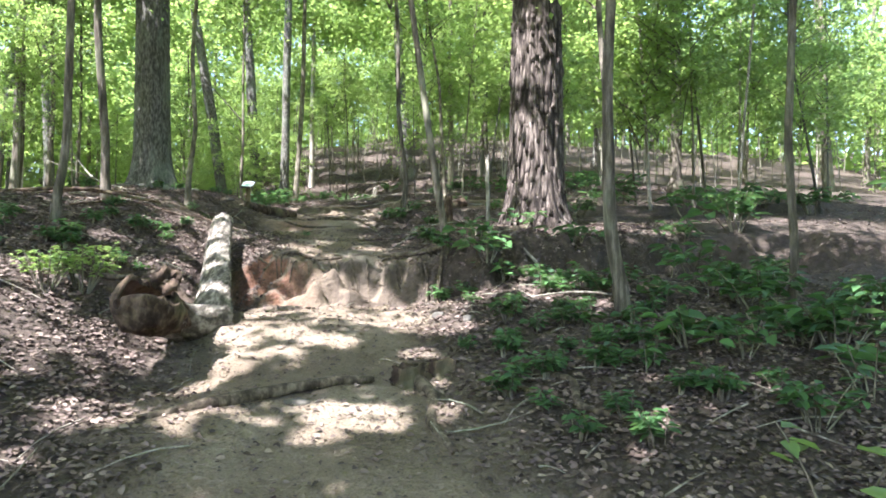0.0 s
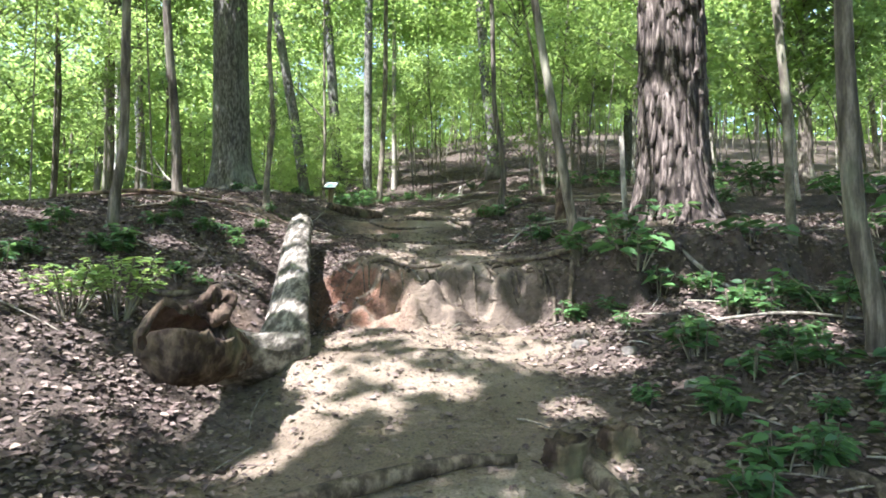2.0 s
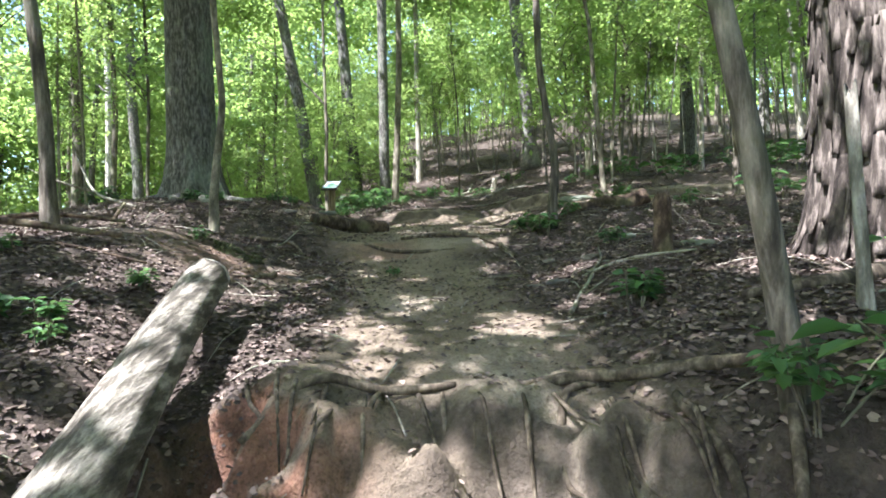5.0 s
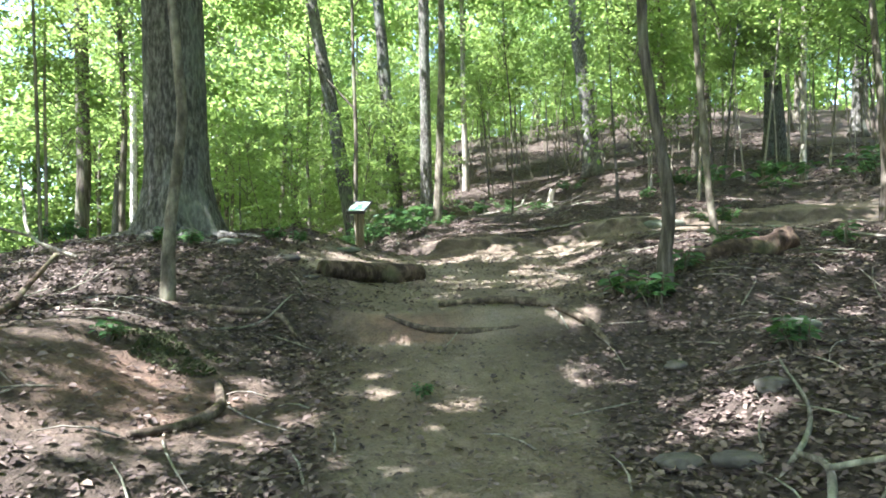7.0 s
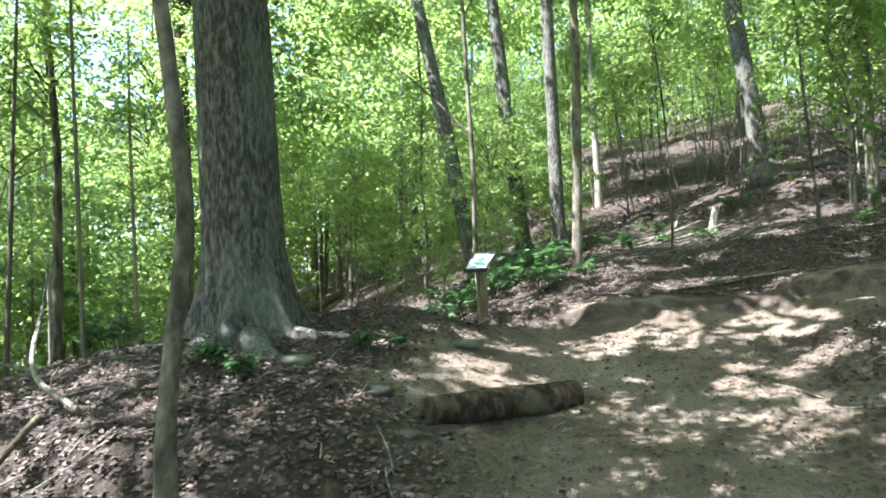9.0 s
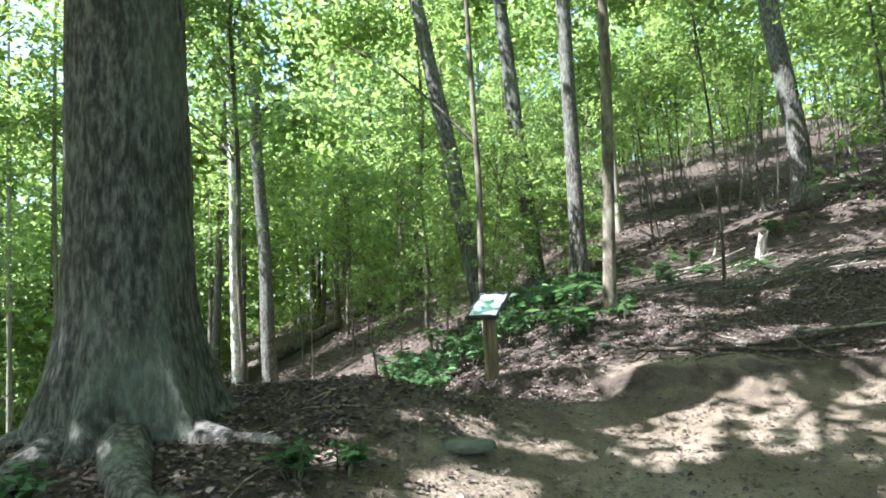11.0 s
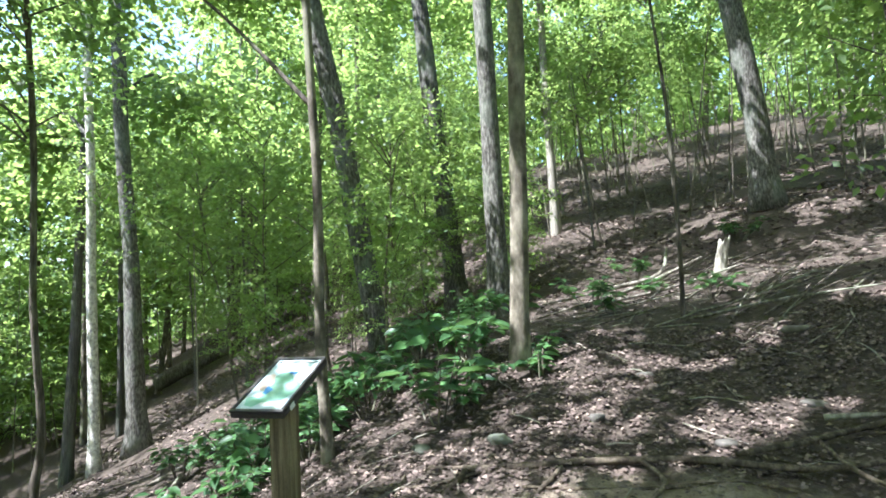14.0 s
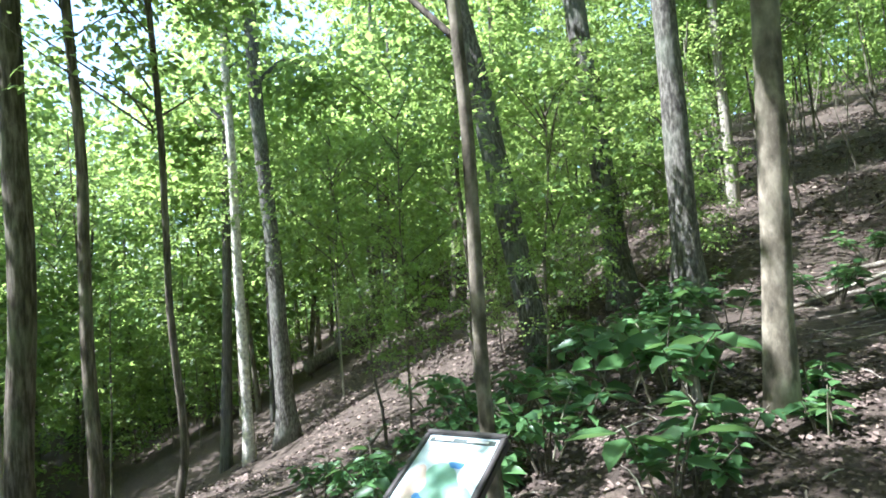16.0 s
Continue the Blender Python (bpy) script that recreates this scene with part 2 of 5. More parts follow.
def height(x, y, fine=True):
    x, y = np.asarray(x, float), np.asarray(y, float)
    near_bank = np.exp(-((y - 6.4) / 1.3) ** 2)
    wy = y + near_bank * (0.4 * ramp(0.75, 1.4, x) * (1 - ramp(1.9, 2.8, x)) + 0.45 * ramp(0.9, 1.6, -x) * (1 - ramp(1.9, 2.6, -x)) + 0.75 * value_noise(x, 0 * y, 0.55, 9) + 0.55 * value_noise(x, y, 0.3, 10) + 0.4 * value_noise(x, y, 0.15, 17))
    wy = wy + np.exp(-((y - 16.25) / 0.7) ** 2) * (0.25 * value_noise(x, 0 * y, 0.7, 91) + 0.35 * value_noise(x, y, 0.3, 92) + 0.2 * value_noise(x, y, 0.14, 93))
    z = np.interp(wy, CLIMB_Y, CLIMB_Z)
    mound = ramp(1.1, 1.45, -x)
    z = z * (1 - mound) + mound * np.where((y > 5.2) & (y < 8.7), np.interp(y, [5.2, 6.1, 6.9, 8.7], [1.03, 1.13, 1.47, 1.90]), z)
    far = ramp(14.3, 17.2, y)
    u = -0.95 - x
    low = ramp(-8, 3, y)
    left_near = 0.52 * low * ramp(0.0, 1.9, u) * (1 - 0.35 * np.exp(-((y - 11.3) / 0.9) ** 2)) - 0.36 * softplus(u - 3.2 - 1.9 * (1 - ramp(11.5, 14, y)))
    left_far = -0.38 * softplus(-1.7 - x, 2.0)
    z = z + left_near * (1 - far) + left_far * far
    hill = ramp(18, 25, y)
    z = z - 0.35 * far * np.exp(-((x + 5) / 2.4) ** 2) * (1 - ramp(24, 32, y)) + 0.7 * np.exp(-((x - 3.8) / 2.8) ** 2 - ((y - 26.5) / 3.2) ** 2)
    xr = np.minimum(x, 60)
    z = z + 0.26 * ramp(0.75, 1.9, x) * (1 - 0.6 * hill) + (0.05 + 0.09 * hill) * softplus(xr - 1.8) * np.where(xr > 10, 10 / np.maximum(xr, 10) ** 0.9 * 10 ** -0.1, 1)
    z = np.where(z < -3, -3 + (z + 3) * 0.15, z)
    cove = ramp(-2.35, -2.0, x) * (1 - ramp(-1.25, -0.95, x)) * ramp(5.2, 5.6, y) * (1 - ramp(6.12, 6.24, y + 0.12 * value_noise(x, 0 * y, 0.3, 71)))
    z = z - 0.26 * cove - 0.2 * np.exp(-((x + 1.0 + 0.17 * (y - 5.4)) / 0.24) ** 2) * ramp(6.0, 6.25, y) * (1 - ramp(7.7, 8.1, y))
    z = z - 0.1 * np.exp(-((x + 1.1) / 0.35) ** 2 - ((y - 4.35) / 0.5) ** 2)
    if fine:
        z = z + 0.13 * np.exp(-((y - 6.65) / 0.4) ** 2) * np.exp(-(x / 1.6) ** 4) * (value_noise(x, y, 0.17, 18) + 0.6 * value_noise(x, y, 0.4, 19) + 0.6 * value_noise(x, y, 0.08, 20))
        m = trail_mask(x, y)
        z = z + (0.10 - 0.05 * m) * value_noise(x, y, 0.8, 11) + (0.05 - 0.02 * m) * value_noise(x, y, 0.27, 12) + 0.016 * value_noise(x, y, 0.11, 13)
        dist = np.hypot(x, y - 8)
        z = z + 0.9 * ramp(14, 50, dist) * value_noise(x, y, 7.0, 14) + 0.25 * ramp(6, 16, dist) * value_noise(x, y, 2.6, 15)
    return z


def ground(x, y):
    return float(height(x, y))


# ---------------------------------------------------------------- building tools
def mesh_of(name, verts, faces, material, smooth=True):
    me = bpy.data.meshes.new(name)
    verts = np.asarray(verts, np.float32)
    faces = np.asarray(faces, np.int32)
    k = faces.shape[1]
    me.vertices.add(len(verts))
    me.vertices.foreach_set("co", verts.ravel())
    me.loops.add(faces.size)
    me.loops.foreach_set("vertex_index", faces.ravel())
    me.polygons.add(len(faces))
    me.polygons.foreach_set("loop_start", np.arange(0, faces.size, k, dtype=np.int32))
    if smooth:
        me.polygons.foreach_set("use_smooth", np.ones(len(faces), bool))
    me.update(calc_edges=True)
    me.validate()
    me.materials.append(material)
    return me


def thing(name, x, y, z, label, category, group="", kind=""):
    ob = new(name)
    ob.location = (x, y, z)
    return tagged(ob, label, category, group, kind)


def piece(name, mesh, parent, label=""):
    ob = new(name, mesh)
    ob.parent = parent
    return tagged(ob, label) if label else ob


def part(name, bm, material, parent, label=""):
    me = bpy.data.meshes.new(name)
    bm.to_mesh(me)
    bm.free()
    me.materials.append(material)
    return piece(name, me, parent, label)


def spline(points, n):
    """Catmull-Rom through points (each a tuple), n samples."""
    P = np.array(points, float)
    P = np.vstack([2 * P[0] - P[1], P, 2 * P[-1] - P[-2]])
    t = np.linspace(0, len(P) - 3 - 1e-6, n)
    i = t.astype(int)
    f = (t - i)[:, None]
    a, b, c, d = P[i], P[i + 1], P[i + 2], P[i + 3]
    return 0.5 * (2 * b + (c - a) * f + (2 * a - 5 * b + 4 * c - d) * f ** 2 + (3 * b - a - 3 * c + d) * f ** 3)


def tube(points, radii, sides=10, rings=16, rough=0.06, seed=0, lobes=None, cap=True):
    """Vertices and faces of a curved, uneven tube. lobes(frac, angle) scales the radius."""
    rng = np.random.default_rng(seed)
    C = spline(points, rings)
    R = np.interp(np.linspace(0, 1, rings), np.linspace(0, 1, len(radii)), radii)
    T = np.gradient(C, axis=0)
    T /= np.linalg.norm(T, axis=1)[:, None] + 1e-9
    ref = np.array([1.0, 0.0, 0.0]) if abs(T[:, 0]).mean() < 0.7 else np.array([0.0, 0.0, 1.0])
    U = np.cross(T, ref)
    U /= np.linalg.norm(U, axis=1)[:, None]
    V = np.cross(T, U)
    A = np.linspace(0, 2 * np.pi, sides, endpoint=False)
    k1, p1, p2 = rng.uniform(2, 5), rng.uniform(0, 6, 3), rng.uniform(0, 6, 3)
    fr = np.linspace(0, 1, rings)[:, None]
    wave = 1 + rough * (np.sin(2 * A + p1[0] + k1 * 3 * fr) + 0.7 * np.sin(3 * A + p1[1] - k1 * 5 * fr) + 0.6 * np.sin(A + p1[2] + 23 * fr)) + rough * 0.5 * rng.standard_normal((rings, sides))
    if lobes:
        wave = wave * lobes(fr, A[None, :])
    rad = R[:, None] * wave
    verts = C[:, None, :] + rad[:, :, None] * (np.cos(A)[None, :, None] * U[:, None, :] + np.sin(A)[None, :, None] * V[:, None, :])
    verts = verts.reshape(-1, 3)
    i, j = np.meshgrid(np.arange(rings - 1), np.arange(sides), indexing="ij")
    jn = (j + 1) % sides
    faces = np.stack([i * sides + j, (i + 1) * sides + j, (i + 1) * sides + jn, i * sides + jn], -1).reshape(-1, 4)
    if cap:
        n = len(verts)
        verts = np.vstack([verts, C[0], C[-1]])
        a = np.arange(sides)
        b = (a + 1) % sides
        low = np.stack([a, b, np.full(sides, n), np.full(sides, n)], -1)
        top = (rings - 1) * sides
        high = np.stack([top + b, top + a, np.full(sides, n + 1), np.full(sides, n + 1)], -1)
        tri = [low[:, :3], high[:, :3]]
        faces = np.vstack([faces, np.hstack([tri[0], tri[0][:, :1]]), np.hstack([tri[1], tri[1][:, :1]])])
    return verts, faces


def quad_or_tri_mesh(name, verts, faces, material):
    """As mesh_of, but a face that repeats its first corner is a triangle."""
    me = bpy.data.meshes.new(name)
    me.from_pydata([tuple(v) for v in verts], [], [tuple(f[:3]) if f[0] == f[3] else tuple(f) for f in faces.tolist()])
    me.polygons.foreach_set("use_smooth", np.ones(len(me.polygons), bool))
    me.materials.append(material)
    me.update()
    return me


def tube_mesh(name, points, radii, material, **shape):
    return quad_or_tri_mesh(name, *tube(points, radii, **shape), material)


def joined(pieces):
    vs, fs, n = [], [], 0
    for v, f in pieces:
        vs.append(v)
        fs.append(f + n)
        n += len(v)
    return np.vstack(vs), np.vstack(fs)


def leaves(centre, heading, normal, length, width, fold=0.18, curl=0.0):
    """Kite-shaped leaves, one quad each: arrays of places, directions, normals, sizes."""
    h = heading / (np.linalg.norm(heading, axis=1)[:, None] + 1e-9)
    n = normal - (normal * h).sum(1)[:, None] * h
    n /= np.linalg.norm(n, axis=1)[:, None] + 1e-9
    s = np.cross(h, n)
    L, W = length[:, None], width[:, None]
    base = centre - h * L * 0.5
    tip = centre + h * L * 0.5 - n * L * curl
    lift = n * W * fold
    left, right = centre - h * L * 0.05 + s * W * 0.5 + lift, centre - h * L * 0.05 - s * W * 0.5 + lift
    verts = np.stack([base, right, tip, left], 1).reshape(-1, 3)
    return verts, np.arange(len(verts)).reshape(-1, 4)


def broad_leaves(centre, heading, normal, length, width, fold=0.15, droop=0.12):
    """Pointed oval leaves with a midrib: six corners, two quads each."""
    h = heading / (np.linalg.norm(heading, axis=1)[:, None] + 1e-9)
    n = normal - (normal * h).sum(1)[:, None] * h
    n /= np.linalg.norm(n, axis=1)[:, None] + 1e-9
    s = np.cross(h, n)
    L, W = length[:, None], width[:, None]
    b = centre - h * L * 0.5
    t = centre + h * L * 0.5 - n * L * droop
    l1, r1 = b + h * L * 0.28 + s * W * 0.46 + n * W * fold, b + h * L * 0.28 - s * W * 0.46 + n * W * fold
    l2, r2 = b + h * L * 0.66 + s * W * 0.36 + n * (W * fold - L * droop * 0.3), b + h * L * 0.66 - s * W * 0.36 + n * (W * fold - L * droop * 0.3)
    verts = np.stack([b, r1, r2, t, l2, l1], 1).reshape(-1, 3)
    i = np.arange(len(centre))[:, None] * 6
    faces = np.vstack([i + np.array([0, 1, 2, 3]), i + np.array([0, 3, 4, 5])])
    return verts, faces


def crown_cloud(seed, sprays, per, radius, tall, size, flat=0.3, hollow=0.35):
    """Leaves of a crown: flat sprays spread through an uneven, gappy volume about the origin."""
    rng = np.random.default_rng(seed)
    d = rng.standard_normal((sprays, 3))
    d /= np.linalg.norm(d, axis=1)[:, None]
    rad = rng.uniform(hollow, 1.0, sprays) ** 0.6
    lump = 0.75 + 0.35 * np.sin(3 * np.arctan2(d[:, 1], d[:, 0]) + seed) * np.cos(2.3 * d[:, 2] + seed * 2)
    p = d * (rad * lump)[:, None] * np.array([radius, radius, tall])
    n = sprays * per
    who = np.repeat(np.arange(sprays), per)
    tilt = rng.standard_normal((sprays, 3)) * flat + np.array([0, 0, 1.0]) + d * np.array([0.35, 0.35, 0])
    tilt /= np.linalg.norm(tilt, axis=1)[:, None]
    a = np.cross(tilt, rng.standard_normal((sprays, 3)))
    a /= np.linalg.norm(a, axis=1)[:, None]
    b = np.cross(tilt, a)
    ang, rr = rng.uniform(0, 2 * np.pi, n), np.sqrt(rng.uniform(0, 1, n)) * rng.uniform(0.28, 0.6, sprays)[who] * (size / 0.1) ** 0.6
    way = a[who] * np.cos(ang)[:, None] + b[who] * np.sin(ang)[:, None]
    c = p[who] + way * rr[:, None] + tilt[who] * (rng.standard_normal(n) * 0.05)[:, None] - np.array([0, 0, 1.0]) * (rr ** 2 * 0.35)[:, None]
    heading = way + rng.standard_normal((n, 3)) * 0.5 - np.array([0, 0, 0.25])
    normal = tilt[who] + rng.standard_normal((n, 3)) * 0.42
    length = size * rng.uniform(0.7, 1.35, n)
    return c, heading, normal, length, length * rng.uniform(0.5, 0.72, n), p


# ---------------------------------------------------------------- ground, one sheet out to the horizon
def stretch_axis(a, b, step, reach, grow=1.14):
    mid = list(np.arange(a, b + step / 2, step))
    out, s, p = [], step, b
    while p < reach:
        s *= grow
        p += s
        out.append(p)
    back_, s, p = [], step, a
    while p > -reach:
        s *= grow
        p -= s
        back_.append(p)
    return np.array(back_[::-1] + mid + out)


def build_ground():
    xs, ys = stretch_axis(-3.4, 3.2, 0.038, 400), stretch_axis(2.4, 17.5, 0.038, 400)
    X, Y = np.meshgrid(xs, ys)
    Z = height(X, Y)
    verts = np.stack([X.ravel(), Y.ravel(), Z.ravel()], 1)
    ny, nx = X.shape
    i, j = np.meshgrid(np.arange(ny - 1), np.arange(nx - 1), indexing="ij")
    q = i * nx + j
    faces = np.stack([q, q + 1, q + nx + 1, q + nx], -1).reshape(-1, 4)
    me = mesh_of("ground", verts, faces, GROUND)
    clay = trail_mask(X, Y)
    slope = np.abs(np.gradient(height(X, Y, False), axis=0) / np.gradient(Y, axis=0))
    red = ramp(0.5, 0.95, slope) * (1 - ramp(14.5, 15.2, Y)) * np.clip(1.5 - np.abs(X + 0.72) / 0.42, 0, 1)
    red = np.maximum(red, 0.6 * np.exp(-((X + 1.8) / 0.85) ** 2 - ((Y - 9.5) / 0.7) ** 2))
    # steep bank faces coloured darker: brown soil plus the shade that lies on them
    clay = clay * (1 - 0.75 * ramp(0.45, 0.9, slope) * np.maximum(ramp(-0.35, 0.1, X) * (1 - ramp(8, 9, Y)), ramp(15.2, 15.7, Y)))
    red = np.maximum(red, 0.85 * np.exp(-((X + 1.65) / 0.45) ** 4 - ((Y - 5.95) / 0.3) ** 4))
    clay = np.maximum(clay, red)
    for key, field in (("clay", clay), ("red", red)):
        at = me.attributes.new(key, "FLOAT", "POINT")
        at.data.foreach_set("value", field.ravel().astype(np.float32))
    return tagged(new("ground", me), "brown woodland ground with leaf litter and a trodden clay trail", "ground", kind="structure")


build_ground()


def build_litter():
    """Fallen leaves, thick beside the trail and thin on it."""
    rng = np.random.default_rng(21)
    n = 360000
    near = rng.uniform(0, 1, n) < 0.62
    x = np.where(near, rng.uniform(-5.0, 4.8, n), rng.uniform(-14, 14, n))
    y = np.where(near, rng.uniform(1.6, 19.5, n), rng.uniform(1.5, 44, n))
    m = trail_mask(x, y)
    keep = rng.uniform(0, 1, n) > m * 0.86
    keep &= (value_noise(x, y, 0.7, 31) + rng.uniform(-0.5, 0.5, n)) > -0.45
    keep &= (np.abs(height(x, y + 0.08, False) - height(x, y - 0.08, False)) < 0.085) | (m < 0.35)
    keep &= (np.hypot((x + 1.9) / 0.9, (y - 9.5) / 0.75) > 1) | (rng.uniform(0, 1, n) < 0.25)
    x, y = x[keep], y[keep]
    n = len(x)
    z = height(x, y)
    e = 0.06
    slope = np.stack([-(height(x + e, y) - height(x - e, y)) / (2 * e), -(height(x, y + e) - height(x, y - e)) / (2 * e), np.ones(n)], 1)
    normal = slope + rng.standard_normal((n, 3)) * 0.3
    ang = rng.uniform(0, 2 * np.pi, n)
    heading = np.stack([np.cos(ang), np.sin(ang), rng.uniform(-0.25, 0.25, n)], 1)
    far = ramp(8, 20, np.hypot(x, y - 9))
    length = rng.uniform(0.018, 0.046, n) * (1 + 1.7 * far)
    c = np.stack([x, y, z + 0.009 + rng.uniform(0, 0.014, n)], 1)
    width = length * rng.uniform(0.5, 0.9, n)
    close = (np.abs(x) < 3.6) & (y < 15)
    parts_ = [broad_leaves(c[close], heading[close], normal[close], length[close] * 1.15, width[close], 0.12, 0.2), leaves(c[~close], heading[~close], normal[~close], length[~close], width[~close], 0.14, 0.15)]
    v, f = joined(parts_)
    tagged(new("leaf_litter", mesh_of("leaf_litter", v, f, DEAD, False)), "dry brown fallen leaves scattered over the woodland floor", "leaf litter", kind="stuff")
    # crumbs of leaf and bark trodden into the trail
    n = 46000
    x, y = rng.uniform(-2.4, 3.2, n), rng.uniform(2.2, 17, n)
    flat = np.abs(height(x, y + 0.08, False) - height(x, y - 0.08, False)) < 0.07
    keep = flat & (trail_mask(x, y) > 0.3) & (value_noise(x, y, 0.5, 41) + rng.uniform(-0.5, 0.5, n) > -0.25)
    x, y = x[keep], y[keep]
    n = len(x)
    ang = rng.uniform(0, 2 * np.pi, n)
    L = rng.uniform(0.009, 0.03, n)
    v, f = leaves(np.stack([x, y, height(x, y) + 0.006], 1), np.stack([np.cos(ang), np.sin(ang), rng.uniform(-0.15, 0.15, n)], 1), rng.standard_normal((n, 3)) * 0.25 + np.array([0, 0, 1.0]), L, L * rng.uniform(0.3, 0.9, n), 0.2)
    tagged(new("trail_debris", mesh_of("trail_debris", v, f, DEAD, False)), "crumbs of dead leaf and bark on the trodden trail", "debris", kind="stuff")
    # twigs
    k = 900
    x, y = rng.uniform(-5, 5, k), rng.uniform(2, 24, k)
    parts_ = []
    for a, b in zip(x, y):
        if trail_mask(a, b) > 0.6 and rng.uniform() < 0.8:
            continue
        t, l = rng.uniform(0, 6.28), rng.uniform(0.12, 0.55)
        dx, dy = math.cos(t) * l / 2, math.sin(t) * l / 2
        parts_.append(tube([(a - dx, b - dy, ground(a - dx, b - dy) + 0.015), (a + dy * 0.1, b - dx * 0.1, ground(a, b) + 0.03), (a + dx, b + dy, ground(a + dx, b + dy) + 0.015)],
                           [0.006, 0.005, 0.002], sides=4, rings=4, rough=0.0, seed=1, cap=False))
    tagged(new("twig_litter", mesh_of("twig_litter", *joined(parts_), DEADWOOD)), "thin grey dead twigs lying among fallen leaves", "twigs", kind="stuff")


build_litter()


# ---------------------------------------------------------------- trees
def leaf_mesh(name, seed, sprays, per, radius, tall, size, material=LEAF, flat=0.3, hollow=0.35):
    c, h, n, L, W, p = crown_cloud(seed, sprays, per, radius, tall, size, flat, hollow)
    return mesh_of(name, *leaves(c, h, n, L, W), material, False), p


def limb_mesh(name, p, root, material, count, r0, seed):
    """Thin limbs from the stem to some of the sprays."""
    rng = np.random.default_rng(seed)
    out = []
    for q in p[rng.permutation(len(p))[:count]]:
        start = np.array([0, 0, max(root, q[2] - 0.55 * np.hypot(q[0], q[1]) - 0.2)])
        midp = (start + q) / 2 + np.array([0, 0, 0.12]) + rng.standard_normal(3) * 0.06
        out.append(tube([tuple(start), tuple(midp), tuple(q)], [r0, r0 * 0.6, r0 * 0.2], sides=5, rings=6, rough=0.03, seed=seed, cap=False))
    return mesh_of(name, *joined(out), material)


# understory crowns, built once and shared; the second holds fewer, larger leaves for trees farther off
UNDER = []
for s in range(6):
    me, p = leaf_mesh("crown", 40 + s, 52, 38, 1.5, 1.7, 0.10)
    UNDER.append((me, limb_mesh("limb", p, -1.9, BARK_BROWN, 16, 0.014, s)))
UNDER_FAR = []
for s in range(6):
    me, p = leaf_mesh("crown", 60 + s, 52, 24, 2.3, 2.7, 0.18)
    UNDER_FAR.append((me, limb_mesh("limb", p, -2.6, BARK_BROWN, 12, 0.022, s)))
UNDER_MID = []
for s in range(6):
    me, p = leaf_mesh("crown", 90 + s, 76, 36, 2.1, 2.3, 0.112, flat=0.22)
    UNDER_MID.append((me, limb_mesh("limb", p, -2.4, BARK_BROWN, 18, 0.016, s)))
CROWNS = (UNDER, UNDER_FAR, UNDER_MID)


def trunk_mesh(h, r, lean, material, seed, sides=12, rings=18, flare=1.5, curve=0.02, lobes=None, top=0.45, rough=0.05):
    rng = np.random.default_rng(seed)
    pts, rad = [], []
    for f in (0, 0.015, 0.04, 0.1, 0.25, 0.45, 0.7, 1.0):
        w = 0 if f < 0.05 else curve * h
        pts.append((lean[0] * h * f + rng.normal() * w * 0.5, lean[1] * h * f + rng.normal() * w * 0.5, -0.12 + (h + 0.12) * f))
        rad.append(r * (1 + (flare - 1) * math.exp(-f * h / 0.25)) * (1 - (1 - top) * f))
    n = 8
    F = np.array([0, 0.015, 0.04, 0.1, 0.25, 0.45, 0.7, 1.0])
    even = np.linspace(0, 1, 24)
    P = np.array([[np.interp(e, F, [q[k] for q in pts]) for k in range(3)] for e in even])
    R = [r * (1 + (flare - 1) * math.exp(-e * h / 0.25)) * (1 - (1 - top) * e) for e in even]
    return tube_mesh("trunk", [tuple(q) for q in P], R, material, sides=sides, rings=rings, rough=rough, seed=seed, lobes=lobes), P


def stem_at(P, frac):
    return [float(np.interp(frac, np.linspace(0, 1, len(P)), P[:, k])) for k in range(3)]


TALL = []          # stems that carry the high canopy


def tree(x, y, d, h, lean, bark, label, seed, crowns=(), high=False, group="", **shape):
    """A tree with a trunk d metres thick; crowns: rows of (fraction of the stem, sideways x, sideways y, scale, far leaves or not)."""
    z = ground(x, y)
    ob = thing("tree", x, y, z, label, "tree", group)
    me, P = trunk_mesh(h, d / 2, lean, bark, seed, **shape)
    piece("trunk", me, ob)
    for k, (f, sx, sy, scale, far) in enumerate(crowns):
        q = stem_at(P, f)
        me2, limbs = CROWNS[far][(seed + k) % 6]
        for nm, data in (("crown", me2), ("limb", limbs)):
            c = piece(nm, data, ob)
            c.matrix_basis = pose(q[0] + sx, q[1] + sy, q[2], 0, 0, (seed * 77 + k * 131) % 360) @ Matrix.Scale(scale, 4)
    if high:
        TALL.append((ob, P, x, y, z))
    return ob


def flutes(count, depth, low):
    """Buttress lobes that fade up the stem."""
    def f(fr, a):
        return 1 + depth * np.exp(-fr / low) * (0.5 + 0.5 * np.cos(count * a + 1.0)) ** 1.6 + 0.02 * np.cos(13 * a + 9 * fr) + 0.014 * np.cos(23 * a - 14 * fr)
    return f


def build_big_trees():
    tree(-3.80, 13.50, 0.74, 19, (-0.030, 0.004), BARK_GREY, "massive grey-barked tree with flared roots on the mound", 1, high=True, sides=56, rings=150, flare=1.3, curve=0.002, lobes=flutes(7, 0.5, 0.016), rough=0.012)
    tree(2.87, 8.25, 0.76, 18, (-0.003, 0.0), BARK_DARK, "massive dark tree with shaggy furrowed bark beside the trail", 2, high=True, sides=72, rings=150, flare=1.35, curve=0.001, lobes=flutes(9, 0.16, 0.035), rough=0.02)


build_big_trees()


